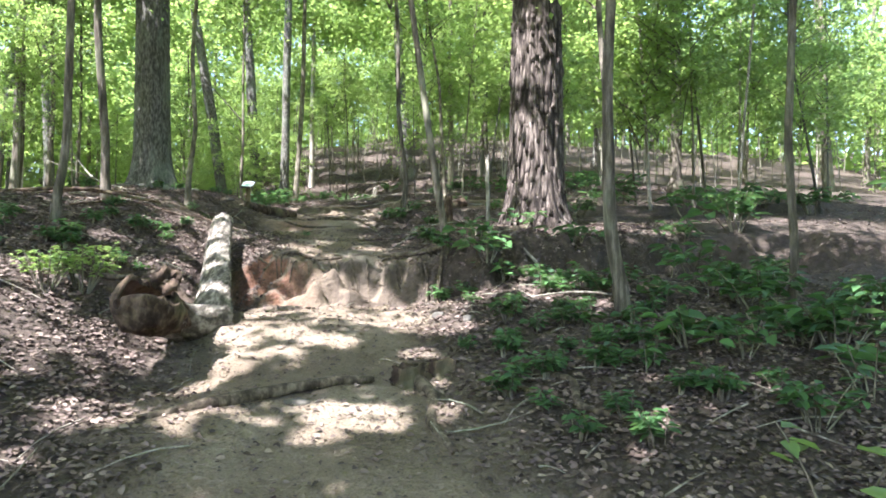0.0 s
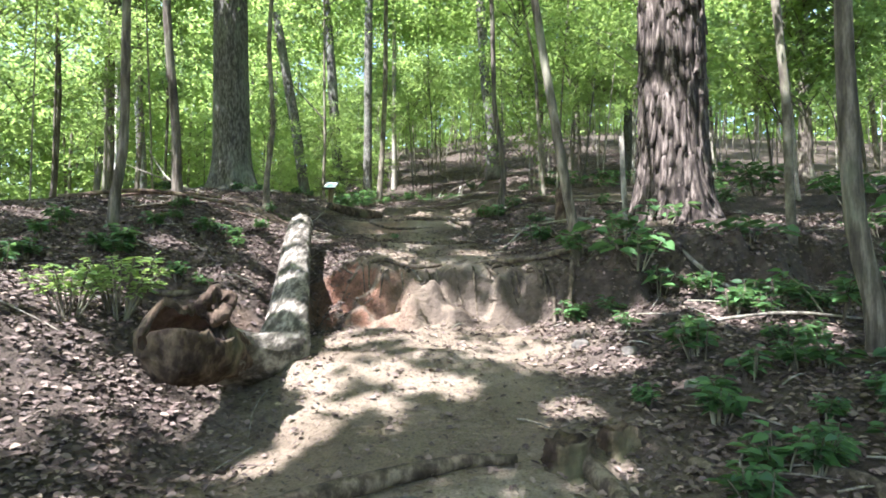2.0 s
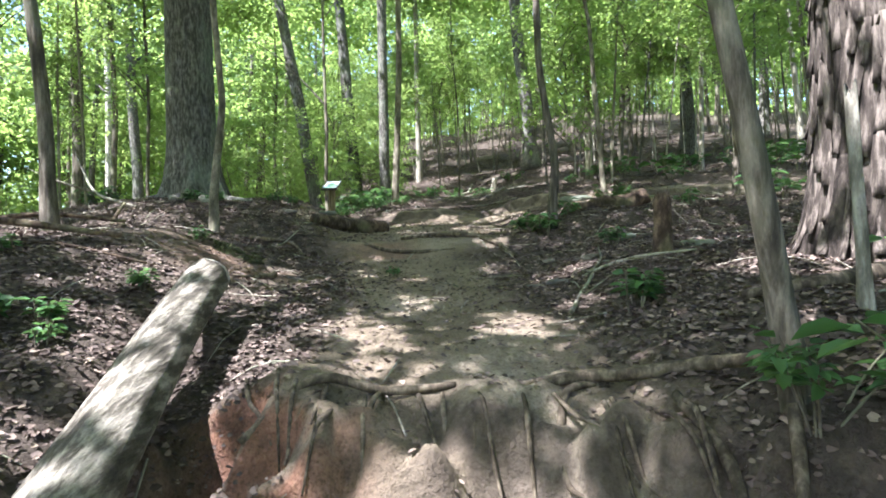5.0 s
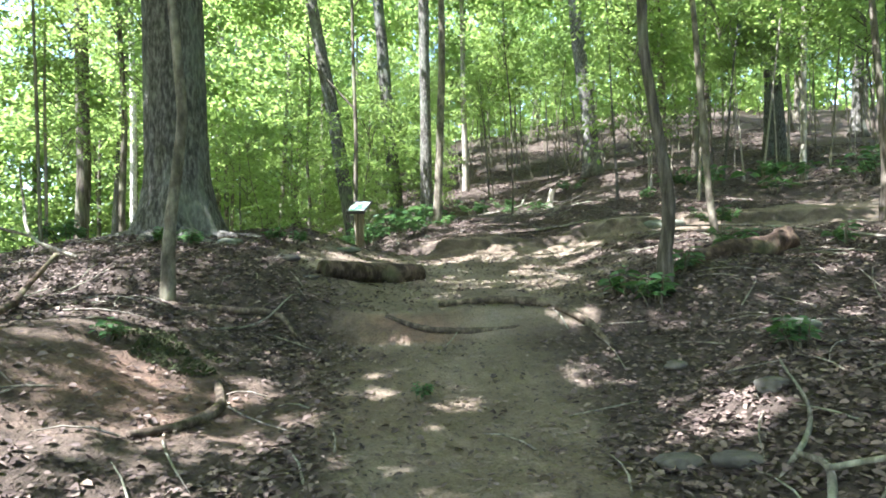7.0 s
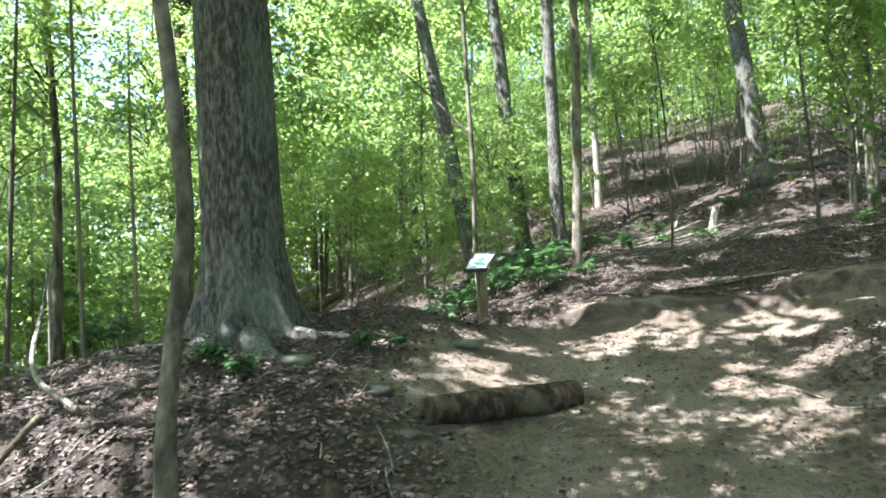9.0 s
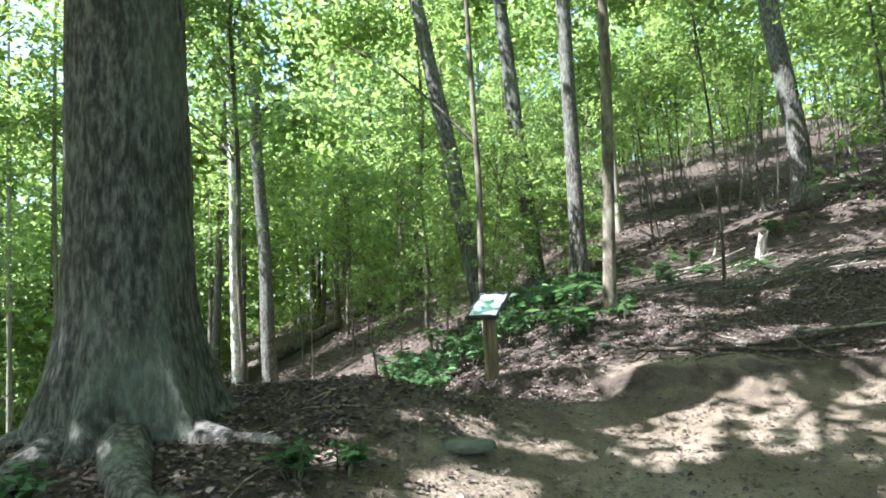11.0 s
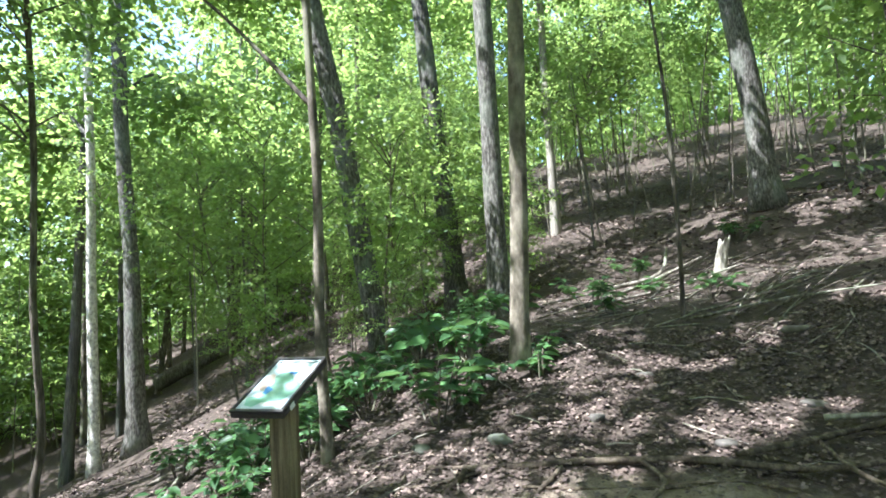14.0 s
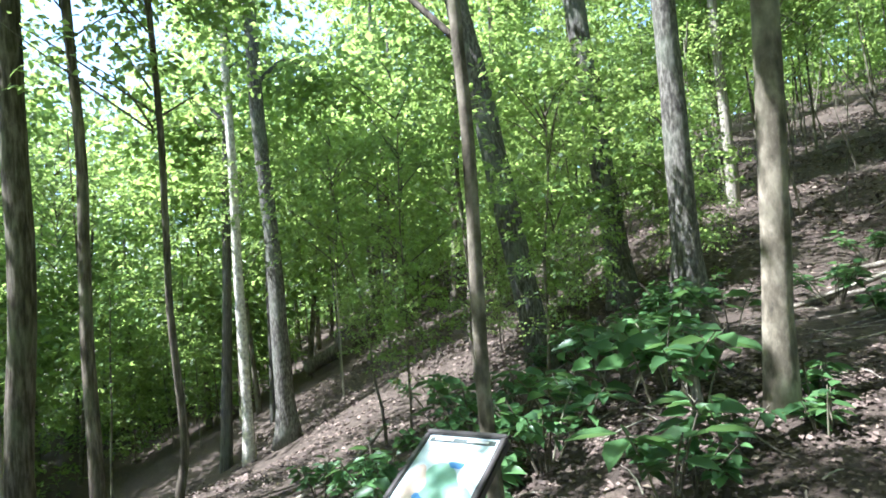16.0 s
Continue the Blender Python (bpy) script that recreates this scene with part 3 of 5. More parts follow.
def build_bark_plates():
    """Long, lifting plates of bark over the shaggy trunk's lower eight metres."""
    ob = next(t[0] for t in TALL if t[2] > 2)
    rng = np.random.default_rng(88)
    vs, fs, n = [], [], 0
    for col in range(34):
        a0 = 2 * math.pi * (col + rng.uniform(-0.2, 0.2)) / 34
        z = rng.uniform(-0.1, 0.25)
        while z < 8.0:
            long, wide, thick = rng.uniform(0.18, 0.6), rng.uniform(0.04, 0.1), rng.uniform(0.008, 0.02)
            drift, curl0, curl1, skew = rng.normal() * 0.11, rng.uniform(0.0, 0.035), rng.uniform(-0.004, 0.015), rng.normal() * 0.01
            rows = 6
            for i in range(rows):
                f = i / (rows - 1)
                zz = z + long * f
                R = 0.38 * (1 + 0.35 * math.exp(-max(zz, 0) / 0.25)) * (1 - 0.55 * zz / 18)
                fr = zz / 18
                ang = a0 + drift * f
                lob = 1 + 0.10 * math.exp(-fr / 0.035)
                lift = curl0 * (1 - f) ** 2.5 + curl1 * f ** 3
                half = 0.5 * wide * (0.35 + 0.65 * math.sin(math.pi * min(0.97, 0.12 + 0.8 * f)) ** 0.6) * (1 + 0.12 * rng.normal())
                for side, depth in ((-1, 0.0), (-0.55, 1.0), (0.6, 1.0), (1, 0.0)):
                    rr = R * lob + lift + thick * depth * (1 + 0.25 * rng.normal()) + skew * side - 0.006
                    t = ang + side * half / R
                    vs.append((rr * math.cos(t) - 0.003 * zz, rr * math.sin(t), zz))
            for i in range(rows - 1):
                for j in range(3):
                    q = n + i * 4 + j
                    fs.append((q, q + 1, q + 5, q + 4))
            fs += [(n, n + 3, n + 2, n + 1), (n + (rows - 1) * 4, n + (rows - 1) * 4 + 1, n + (rows - 1) * 4 + 2, n + (rows - 1) * 4 + 3)]
            n += rows * 4
            z += long * rng.uniform(0.8, 1.02)
    piece("shaggy_bark", mesh_of("shaggy_bark", vs, fs, BARK_PLATE, False), ob, "long grey-brown peeling plates of bark")


build_bark_plates()

# stems passed or seen well: place, thickness, height, lean, bark, crowns
B, S, G, P_ = BARK_BROWN, BARK_SMOOTH, BARK_GREY, BARK_PALE
STEMS = [
    (-3.02, 7.20, 0.09, 9, (0.03, 0.0), B, "slim brown tree on the leafy mound", [(0.7, 0, 0, 1.0, 0)]),
    (-3.26, 9.40, 0.115, 10, (-0.09, 0.02), B, "slim dark tree leaning over the mound", [(0.62, 0, 0, 1.0, 0)]),
    (1.25, 6.42, 0.085, 9, (-0.16, 0.0), B, "leaning sapling rooted in the clay bank", [(0.95, -0.4, 1.2, 0.8, 0)]),
    (1.33, 11.51, 0.10, 8, (-0.055, 0.0), B, "straight slim sapling beside the trail", [(0.7, 0, 0, 1.0, 0)]),
    (2.69, 14.20, 0.09, 7, (-0.11, 0.02), S, "curved thin sapling with a pale foot", [(0.75, 0, 0, 1.0, 0)]),
    (2.29, 4.45, 0.105, 8, (-0.035, 0.0), B, "grey-brown young tree among undergrowth", [(0.75, 0.9, -0.3, 0.9, 0)]),
    (3.70, 4.30, 0.07, 6, (0.0, 0.0), B, "thin straight sapling in the undergrowth", [(0.65, 0.3, 0, 0.8, 0)]),
    (3.29, 6.69, 0.09, 7, (-0.02, 0.0), S, "thin pale sapling behind the undergrowth", [(0.7, 0, 0, 0.9, 0)]),
    (-2.52, 11.00, 0.095, 6, (0.01, 0.0), S, "straight thin sapling growing on the mound", [(0.85, -0.3, 0, 0.8, 0)]),
    (5.35, 15.37, 0.11, 8, (-0.02, 0.0), B, "young tree on the slope", [(0.6, 0, 0, 1.0, 2)]),
    (6.72, 25.83, 0.20, 12, (-0.03, 0.0), B, "slender tree on the hillside", [(0.5, 0, 0, 1.0, 2)]),
    (9.34, 26.9, 0.34, 15, (-0.05, 0.0), G, "tall grey tree on the hillside", [(0.5, 0, 0, 1.0, 2)]),
    (7.44, 21.8, 0.15, 10, (0.03, 0.0), P_, "pale slender tree on the hillside", [(0.5, 0, 0, 1.0, 2)]),
    (9.71, 28.7, 0.36, 15, (0.02, 0.0), G, "tall grey tree on the hillside", [(0.5, 0, 0, 1.0, 2)]),
    (11.4, 18.5, 0.40, 15, (0.0, 0.0), B, "tall brown tree on the hillside", [(0.55, 0, 0, 1.0, 2)]),
    (15.4, 33.4, 0.50, 16, (0.03, 0.0), G, "tall grey tree on the hillside", [(0.5, 0, 0, 1.2, 2)]),
    (-3.79, 22.9, 0.40, 17, (-0.175, 0.0), G, "tall grey tree leaning over the hollow", []),
    (-3.10, 25.6, 0.44, 18, (-0.075, 0.0), G, "tall pale-grey tree above the hollow", []),
    (-1.80, 22.3, 0.33, 17, (-0.008, 0.0), G, "tall straight grey tree on the slope", []),
    (-1.17, 18.45, 0.155, 13, (0.03, 0.0), S, "smooth tan-barked tree at the foot of the slope", [(0.7, 0, 0, 1.1, 0)]),
    (-2.58, 17.65, 0.085, 9, (-0.018, 0.0), S, "thin crooked sapling behind the signboard", [(0.75, 0, 0.3, 1.0, 0)]),
    (0.38, 19.85, 0.05, 5.5, (-0.03, 0.0), B, "very thin sapling on the slope", [(0.8, 0, 0, 0.7, 0)]),
    (3.20, 26.5, 0.48, 18, (-0.075, 0.0), G, "large grey tree with spreading roots on the hillside", []),
    (-10.9, 25.6, 0.44, 17, (-0.035, 0.0), G, "tall grey tree in the hollow", []),
    (-11.9, 25.4, 0.27, 16, (-0.008, 0.0), BARK_SUNLIT, "pale white-barked tree in the hollow, brightened as if sunlit", [(0.75, 0, 0, 1.2, 2)]),
    (-5.95, 25.4, 0.12, 9, (-0.01, 0.0), B, "slender tree in the hollow", [(0.6, 0, 0, 1.0, 2)]),
    (-8.20, 19.2, 0.17, 11, (-0.01, 0.0), B, "slim crooked tree in the hollow", [(0.75, 0, 0, 1.0, 0)]),
    (-8.95, 18.85, 0.34, 16, (0.0, 0.0), B, "tall brown tree in the hollow", [(0.65, 0, 0, 1.1, 2)]),
    (-8.50, 15.5, 0.15, 10, (0.0, 0.0), B, "slim dark tree in the hollow", [(0.65, 0, 0, 1.0, 0)]),
    (-7.81, 19.98, 0.11, 11, (0.01, 0.0), B, "brown tree in the hollow", [(0.65, 0, 0, 1.1, 2)]),
]
for k, (x, y, d, h, lean, bark, label, crowns) in enumerate(STEMS):
    last = tree(x, y, d, h, lean, bark, label, 10 + k, crowns, high=h > 12, sides=14 if d > 0.1 else 9, rings=40, flare=1.7 if d > 0.3 else 1.45, curve=0.012 if d < 0.2 else 0.004, group="woodland trees", rough=0.05)


    if "behind the signboard" in label:
        piece("limb", tube_mesh("limb", [(-0.06, 0.05, 2.75), (-0.55, 0.15, 3.3), (-1.2, 0.25, 3.95), (-1.95, 0.3, 4.45)], [0.022, 0.018, 0.013, 0.006], BARK_BROWN, sides=7, rings=24, rough=0.05, seed=2), last, "long thin arching branch")


flank = random.Random(17)
for k in range(14):
    y = flank.uniform(21.0, 30.0)
    x = flank.uniform(-7.0, -2.2)
    h = flank.uniform(2.6, 4.6)
    lean = (flank.gauss(0, 0.08), flank.gauss(0, 0.06))
    tree(x, y, flank.uniform(0.03, 0.05), h, lean, S if k % 2 else B, "thin leafy sapling on the flank of the hollow", 500 + k, [(0.86, 0, 0, flank.uniform(0.5, 0.72), 2), (0.45, 0.3, -0.2, flank.uniform(0.34, 0.48), 2)], group="woodland trees", sides=7, rings=14, flare=1.2, curve=0.02)


def build_woods():
    """The wood around: slim trees with leafy crowns, kept clear of the trail, of the hollow and of the stems above; those farthest off are joined."""
    rng = np.random.default_rng(5)
    taken = [(s[0], s[1]) for s in STEMS] + [(-3.8, 13.5), (2.8, 8.2)]
    made, alone = 0, 0
    barks = [B, S, P_, P_, G]
    proto, far_leaves, far_stems = {}, [], []
    while made < 520:
        front = made < 470
        r = 4.5 + 47 * rng.uniform() ** 0.62 if front else rng.uniform(7, 30)
        a = rng.uniform(-1.45, 1.25) if front else rng.uniform(1.25, 4.83)
        x, y = r * math.sin(a), 6 + r * math.cos(a)
        if y < 17 and -4.6 < x < 3.9 and y > -4:
            continue
        if x < 0 and y < 9 and x > -6.5:
            continue
        if 15 < y < 27 and abs(x - 0.35 - 0.03 * (y - 16)) < 1.7 + 0.03 * (y - 15) and x > -2.6:
            continue
        if (14 < y < 24.5 and -5.0 < x < 2.5) or (13.5 < y < 25 and -6.2 < x < -3.4):
            continue
        if x < -3 and 13 < y < 25.5 and min(abs((x + 0.8) * b - (y - 13.0) * c) / math.hypot(b, c) for c, b in ((-10.1, 11.6), (-8.8, 11.2))) < 1.9:
            continue
        if -17 < x < -10.5 and 18.5 < y < 25:
            continue
        gap = 0.8 if r < 20 else 1.1
        if any((x - p) ** 2 + (y - q) ** 2 < gap ** 2 for p, q in taken):
            continue
        taken.append((x, y))
        way = math.hypot(x + 0.5, y - min(max(y, 0.0), 14.5))
        far = 1 if way > 19 else 2 if way > 7 else 0
        big = rng.uniform() < 0.16 and far > 0
        d = rng.uniform(0.16, 0.34) if big else rng.uniform(0.03, 0.085)
        h = rng.uniform(11, 17) if big else rng.uniform(3.4, 8.0)
        kind = (int(rng.integers(6)), big)
        if kind not in proto:
            proto[kind] = [trunk_mesh(8.0, 0.5, (rng.normal() * 0.05, rng.normal() * 0.03), BARK_BROWN, 200 + kind[0], sides=7, rings=14, flare=1.3, curve=0.035 if not big else 0.01), {}]
        (base, P), variants = proto[kind]
        bark = barks[int(rng.integers(5))]
        z = ground(x, y)
        lean = Euler((rng.normal() * 0.05, rng.normal() * 0.06, rng.uniform(0, 6.28))).to_matrix().to_4x4()
        hollow = x < -3.4 and y < 27
        spots = [0.88, 0.58] if h > 4.6 else [0.8]
        if big:
            spots = [0.45, 0.7]
        if rng.uniform() < 0.25:
            spots = spots[:1]
        if hollow and not big:
            h = max(h, 6.5)
            spots = [0.95, 0.72] if made % 2 else [0.9]
        slope = x > -3.4 and 24 < y < 43
        if not slope and not big and way > 26:
            spots = spots + [0.32]
        if slope and not big:
            h = max(h, 5.2)
            spots = [0.95, 0.74]
        crowns = []
        for f in spots:
            q = lean @ Vector((P[int(f * 23)][0] * d, P[int(f * 23)][1] * d, P[int(f * 23)][2] * h / 8.0))
            scale = rng.uniform(0.75, 1.25) * (0.72 if not big else 1.0) * (1.35 if far == 0 else 1.0)
            crowns.append((int(rng.integers(6)), pose(q[0] + rng.normal() * 0.4, q[1] + rng.normal() * 0.4, q[2], 0, 0, rng.uniform(0, 360)) @ Matrix.Scale(scale, 4)))
        made += 1
        if r > 27 or alone > 240:
            at = Matrix.Translation((x, y, z))
            for store, me, m in [(far_stems, base, at @ lean @ Matrix.Diagonal((d, d, h / 8.0, 1)))] + [(far_leaves, UNDER_FAR[k][0], at @ m) for k, m in crowns]:
                co = np.empty(len(me.vertices) * 3, np.float32)
                me.vertices.foreach_get("co", co)
                M = np.array(m)
                store.append(co.reshape(-1, 3) @ M[:3, :3].T + M[:3, 3])
                if store is far_stems:
                    store[-1] = store[-1][:98]
                else:
                    q = store[-1].reshape(-1, 4, 3)[int(rng.integers(2))::2]
                    mid = q.mean(1, keepdims=True)
                    store[-1] = (mid + (q - mid) * 1.32).reshape(-1, 3)
            continue
        alone += 1
        if bark.name not in variants:
            me = base.copy()
            me.materials.clear()
            me.materials.append(bark)
            variants[bark.name] = me
        ob = thing("tree", x, y, z, "slender %s tree in the green wood" % ("brown" if bark in (B, S) else "grey"), "tree", "woodland trees")
        t = piece("trunk", variants[bark.name], ob)
        t.matrix_basis = lean @ Matrix.Diagonal((d, d, h / 8.0, 1))
        for k, turn in crowns:
            me2, limbs = CROWNS[far][k]
            piece("crown", me2, ob).matrix_basis = turn
            if r < 24:
                piece("limb", limbs, ob).matrix_basis = turn
    for k in range(120):
        x, y = rng.uniform(-5, 18), rng.uniform(26, 48)
        me, P = proto[(int(rng.integers(6)), False)][0]
        d, h = rng.uniform(0.02, 0.07), rng.uniform(1.6, 5.0)
        M = np.array(Matrix.Translation((x, y, ground(x, y))) @ Euler((rng.normal() * 0.15, rng.normal() * 0.15, rng.uniform(0, 6.28))).to_matrix().to_4x4() @ Matrix.Diagonal((d, d, h / 8.0, 1)))
        co = np.empty(len(me.vertices) * 3, np.float32)
        me.vertices.foreach_get("co", co)
        far_stems.append((co.reshape(-1, 3) @ M[:3, :3].T + M[:3, 3])[:98])
    for k in range(48):
        a, r = rng.uniform(-1.3, -0.2), rng.uniform(28, 46)
        x, y = -0.7 + r * math.sin(a), 13 + r * math.cos(a)
        at = Matrix.Translation((x, y, ground(x, y)))
        rows = [(far_stems, proto[(int(rng.integers(6)), True)][0][0], at @ Matrix.Diagonal((0.24, 0.24, 15 / 8.0, 1)))]
        rows += [(far_leaves, UNDER_FAR[int(rng.integers(6))][0], at @ pose(rng.normal() * 1.3, rng.normal() * 1.3, f, 0, 0, rng.uniform(0, 360)) @ Matrix.Scale(1.35, 4)) for f in ((6.0, 10.0, 14.0) if k % 3 else (3.5, 7.5, 11.0, 14.5))]
        for store, me, m in rows:
            co = np.empty(len(me.vertices) * 3, np.float32)
            me.vertices.foreach_get("co", co)
            M = np.array(m)
            w = co.reshape(-1, 3) @ M[:3, :3].T + M[:3, 3]
            store.append(w[:98] if store is far_stems else w)
    v = np.vstack(far_leaves)
    tagged(new("far_tree_foliage", mesh_of("far_tree_foliage", v, np.arange(len(v)).reshape(-1, 4), LEAF, False)), "green foliage of slender trees far up the slope", "foliage", kind="stuff")
    i, j = np.meshgrid(np.arange(13), np.arange(7), indexing="ij")
    f = np.stack([i * 7 + j, (i + 1) * 7 + j, (i + 1) * 7 + (j + 1) % 7, i * 7 + (j + 1) % 7], -1).reshape(-1, 4)
    tagged(new("far_tree_stems", mesh_of("far_tree_stems", *joined([(w, f) for w in far_stems]), BARK_SMOOTH)), "thin grey-brown stems of trees far up the slope", "tree stems", kind="stuff")


build_woods()

# where the canopy is open to the sun: place on the ground, width of the gap
GAPS = [(0.0, 5.6, 0.5), (0.55, 5.5, 0.45), (0.35, 5.9, 0.36), (-0.35, 5.4, 0.3), (0.85, 5.75, 0.3), (-0.5, 6.3, 0.16), (-1.2, 3.49, 0.2), (-0.7, 3.4, 0.2), (-0.13, 3.41, 0.2), (0.25, 3.4, 0.12), (-2.1, 4.83, 0.45), (-1.75, 4.6, 0.3), (-2.38, 5.2, 0.35), (-2.15, 4.3, 0.35), (-1.92, 8.65, 0.28), (-1.18, 8.49, 0.26), (-0.26, 8.56, 0.2), (-0.46, 17.97, 0.22), (-2.6, 4.7, 0.45), (-1.6, 7.6, 0.16), (-1.45, 8.2, 0.3), (-0.95, 7.55, 0.36), (-0.55, 7.6, 0.2),
        (1.6, 5.3, 0.3), (-1.3, 4.6, 0.25), (1.05, 9.7, 0.25), (0.4, 8.0, 0.18), (-0.5, 15.2, 0.3), (0.3, 15.1, 0.3), (1.0, 15.6, 0.35), (-1.4, 15.9, 0.3), (-0.2, 12.9, 0.25),
        (1.9, 13.9, 0.4), (0.5, 13.2, 0.25), (0.4, 17.0, 0.32), (1.2, 16.6, 0.35), (-0.5, 17.4, 0.25), (-0.9, 30.0, 1.0), (2.0, 27.0, 0.6), (2.3, 21.5, 0.5), (-4.5, 18.5, 0.5), (-6.0, 21.0, 0.6), (-9.0, 24.5, 0.9),
        (-1.6, 2.6, 0.25), (-1.15, 6.7, 0.3), (-1.0, 5.6, 0.3), (-2.6, 15.0, 0.35), (-3.2, 16.3, 0.35), (-1.5, 13.5, 0.3), (-0.6, 12.2, 0.25), (-3.4, 17.6, 0.4), (-5.6, 19.6, 0.5), (-7.5, 22.5, 0.6), (-1.0, 15.6, 0.3), (1.2, 14.3, 0.3), (2.4, 9.8, 0.25), (0.6, 19.0, 0.3),
        (0.7, 16.1, 0.25), (-3.0, 4.2, 0.35), (-2.0, 5.2, 0.3), (0.9, 5.3, 0.35), (1.9, 5.6, 0.25), (-1.2, 9.2, 0.15), (0.7, 10.6, 0.2), (-3.3, 9.0, 0.4), (-4.6, 12.0, 0.45), (2.9, 12.5, 0.35), (-4.4, 7.4, 0.4), (3.0, 16.5, 0.4),
        (-0.62, 5.13, 0.3), (0.54, 5.81, 0.3), (0.63, 4.52, 0.15), (-0.58, 6.23, 0.25), (-0.08, 6.39, 0.15), (-0.93, 7.61, 0.22), (-1.18, 4.25, 0.13), (-0.89, 4.25, 0.12), (1.56, 5.25, 0.22), (4.2, 7.6, 0.35),
        (-1.65, 9.89, 0.2), (-1.17, 8.4, 0.25), (1.04, 9.85, 0.18), (2.57, 14.67, 0.3), (0.44, 13.57, 0.28), (2.07, 19.62, 0.3), (-0.65, 14.78, 0.25), (0.04, 15.69, 0.3), (0.21, 12.92, 0.25), (0.63, 11.32, 0.12), (-2.32, 10.08, 0.22), (-3.89, 12.06, 0.16),
        (-4.96, 19.4, 0.45), (-4.4, 18.6, 0.4), (-5.6, 20.2, 0.45), (-7.8, 27.3, 0.7), (-3.3, 18.5, 0.3), (-1.92, 14.5, 0.2), (-1.08, 15.44, 0.3), (-0.28, 15.19, 0.4), (0.34, 15.97, 0.4), (-1.32, 16.0, 0.2), (1.8, 22.4, 0.25), (2.4, 22.5, 0.3), (3.0, 22.6, 0.3), (3.6, 22.8, 0.3),
        (2.35, 28.4, 0.6), (3.2, 28.6, 0.4), (-0.75, 29.5, 0.6), (0.91, 19.63, 0.16), (0.32, 18.38, 0.16), (0.56, 17.38, 0.32), (0.24, 17.2, 0.28), (-0.56, 17.57, 0.18), (1.45, 1.5, 0.3), (-1.6, 4.0, 0.25), (-1.9, 4.5, 0.35), (-3.0, 16.6, 0.35), (-3.8, 17.6, 0.4), (-2.9, 15.9, 0.25), (-0.9, 16.0, 0.25), (-4.2, 21.0, 0.4), (-6.4, 23.0, 0.5)]


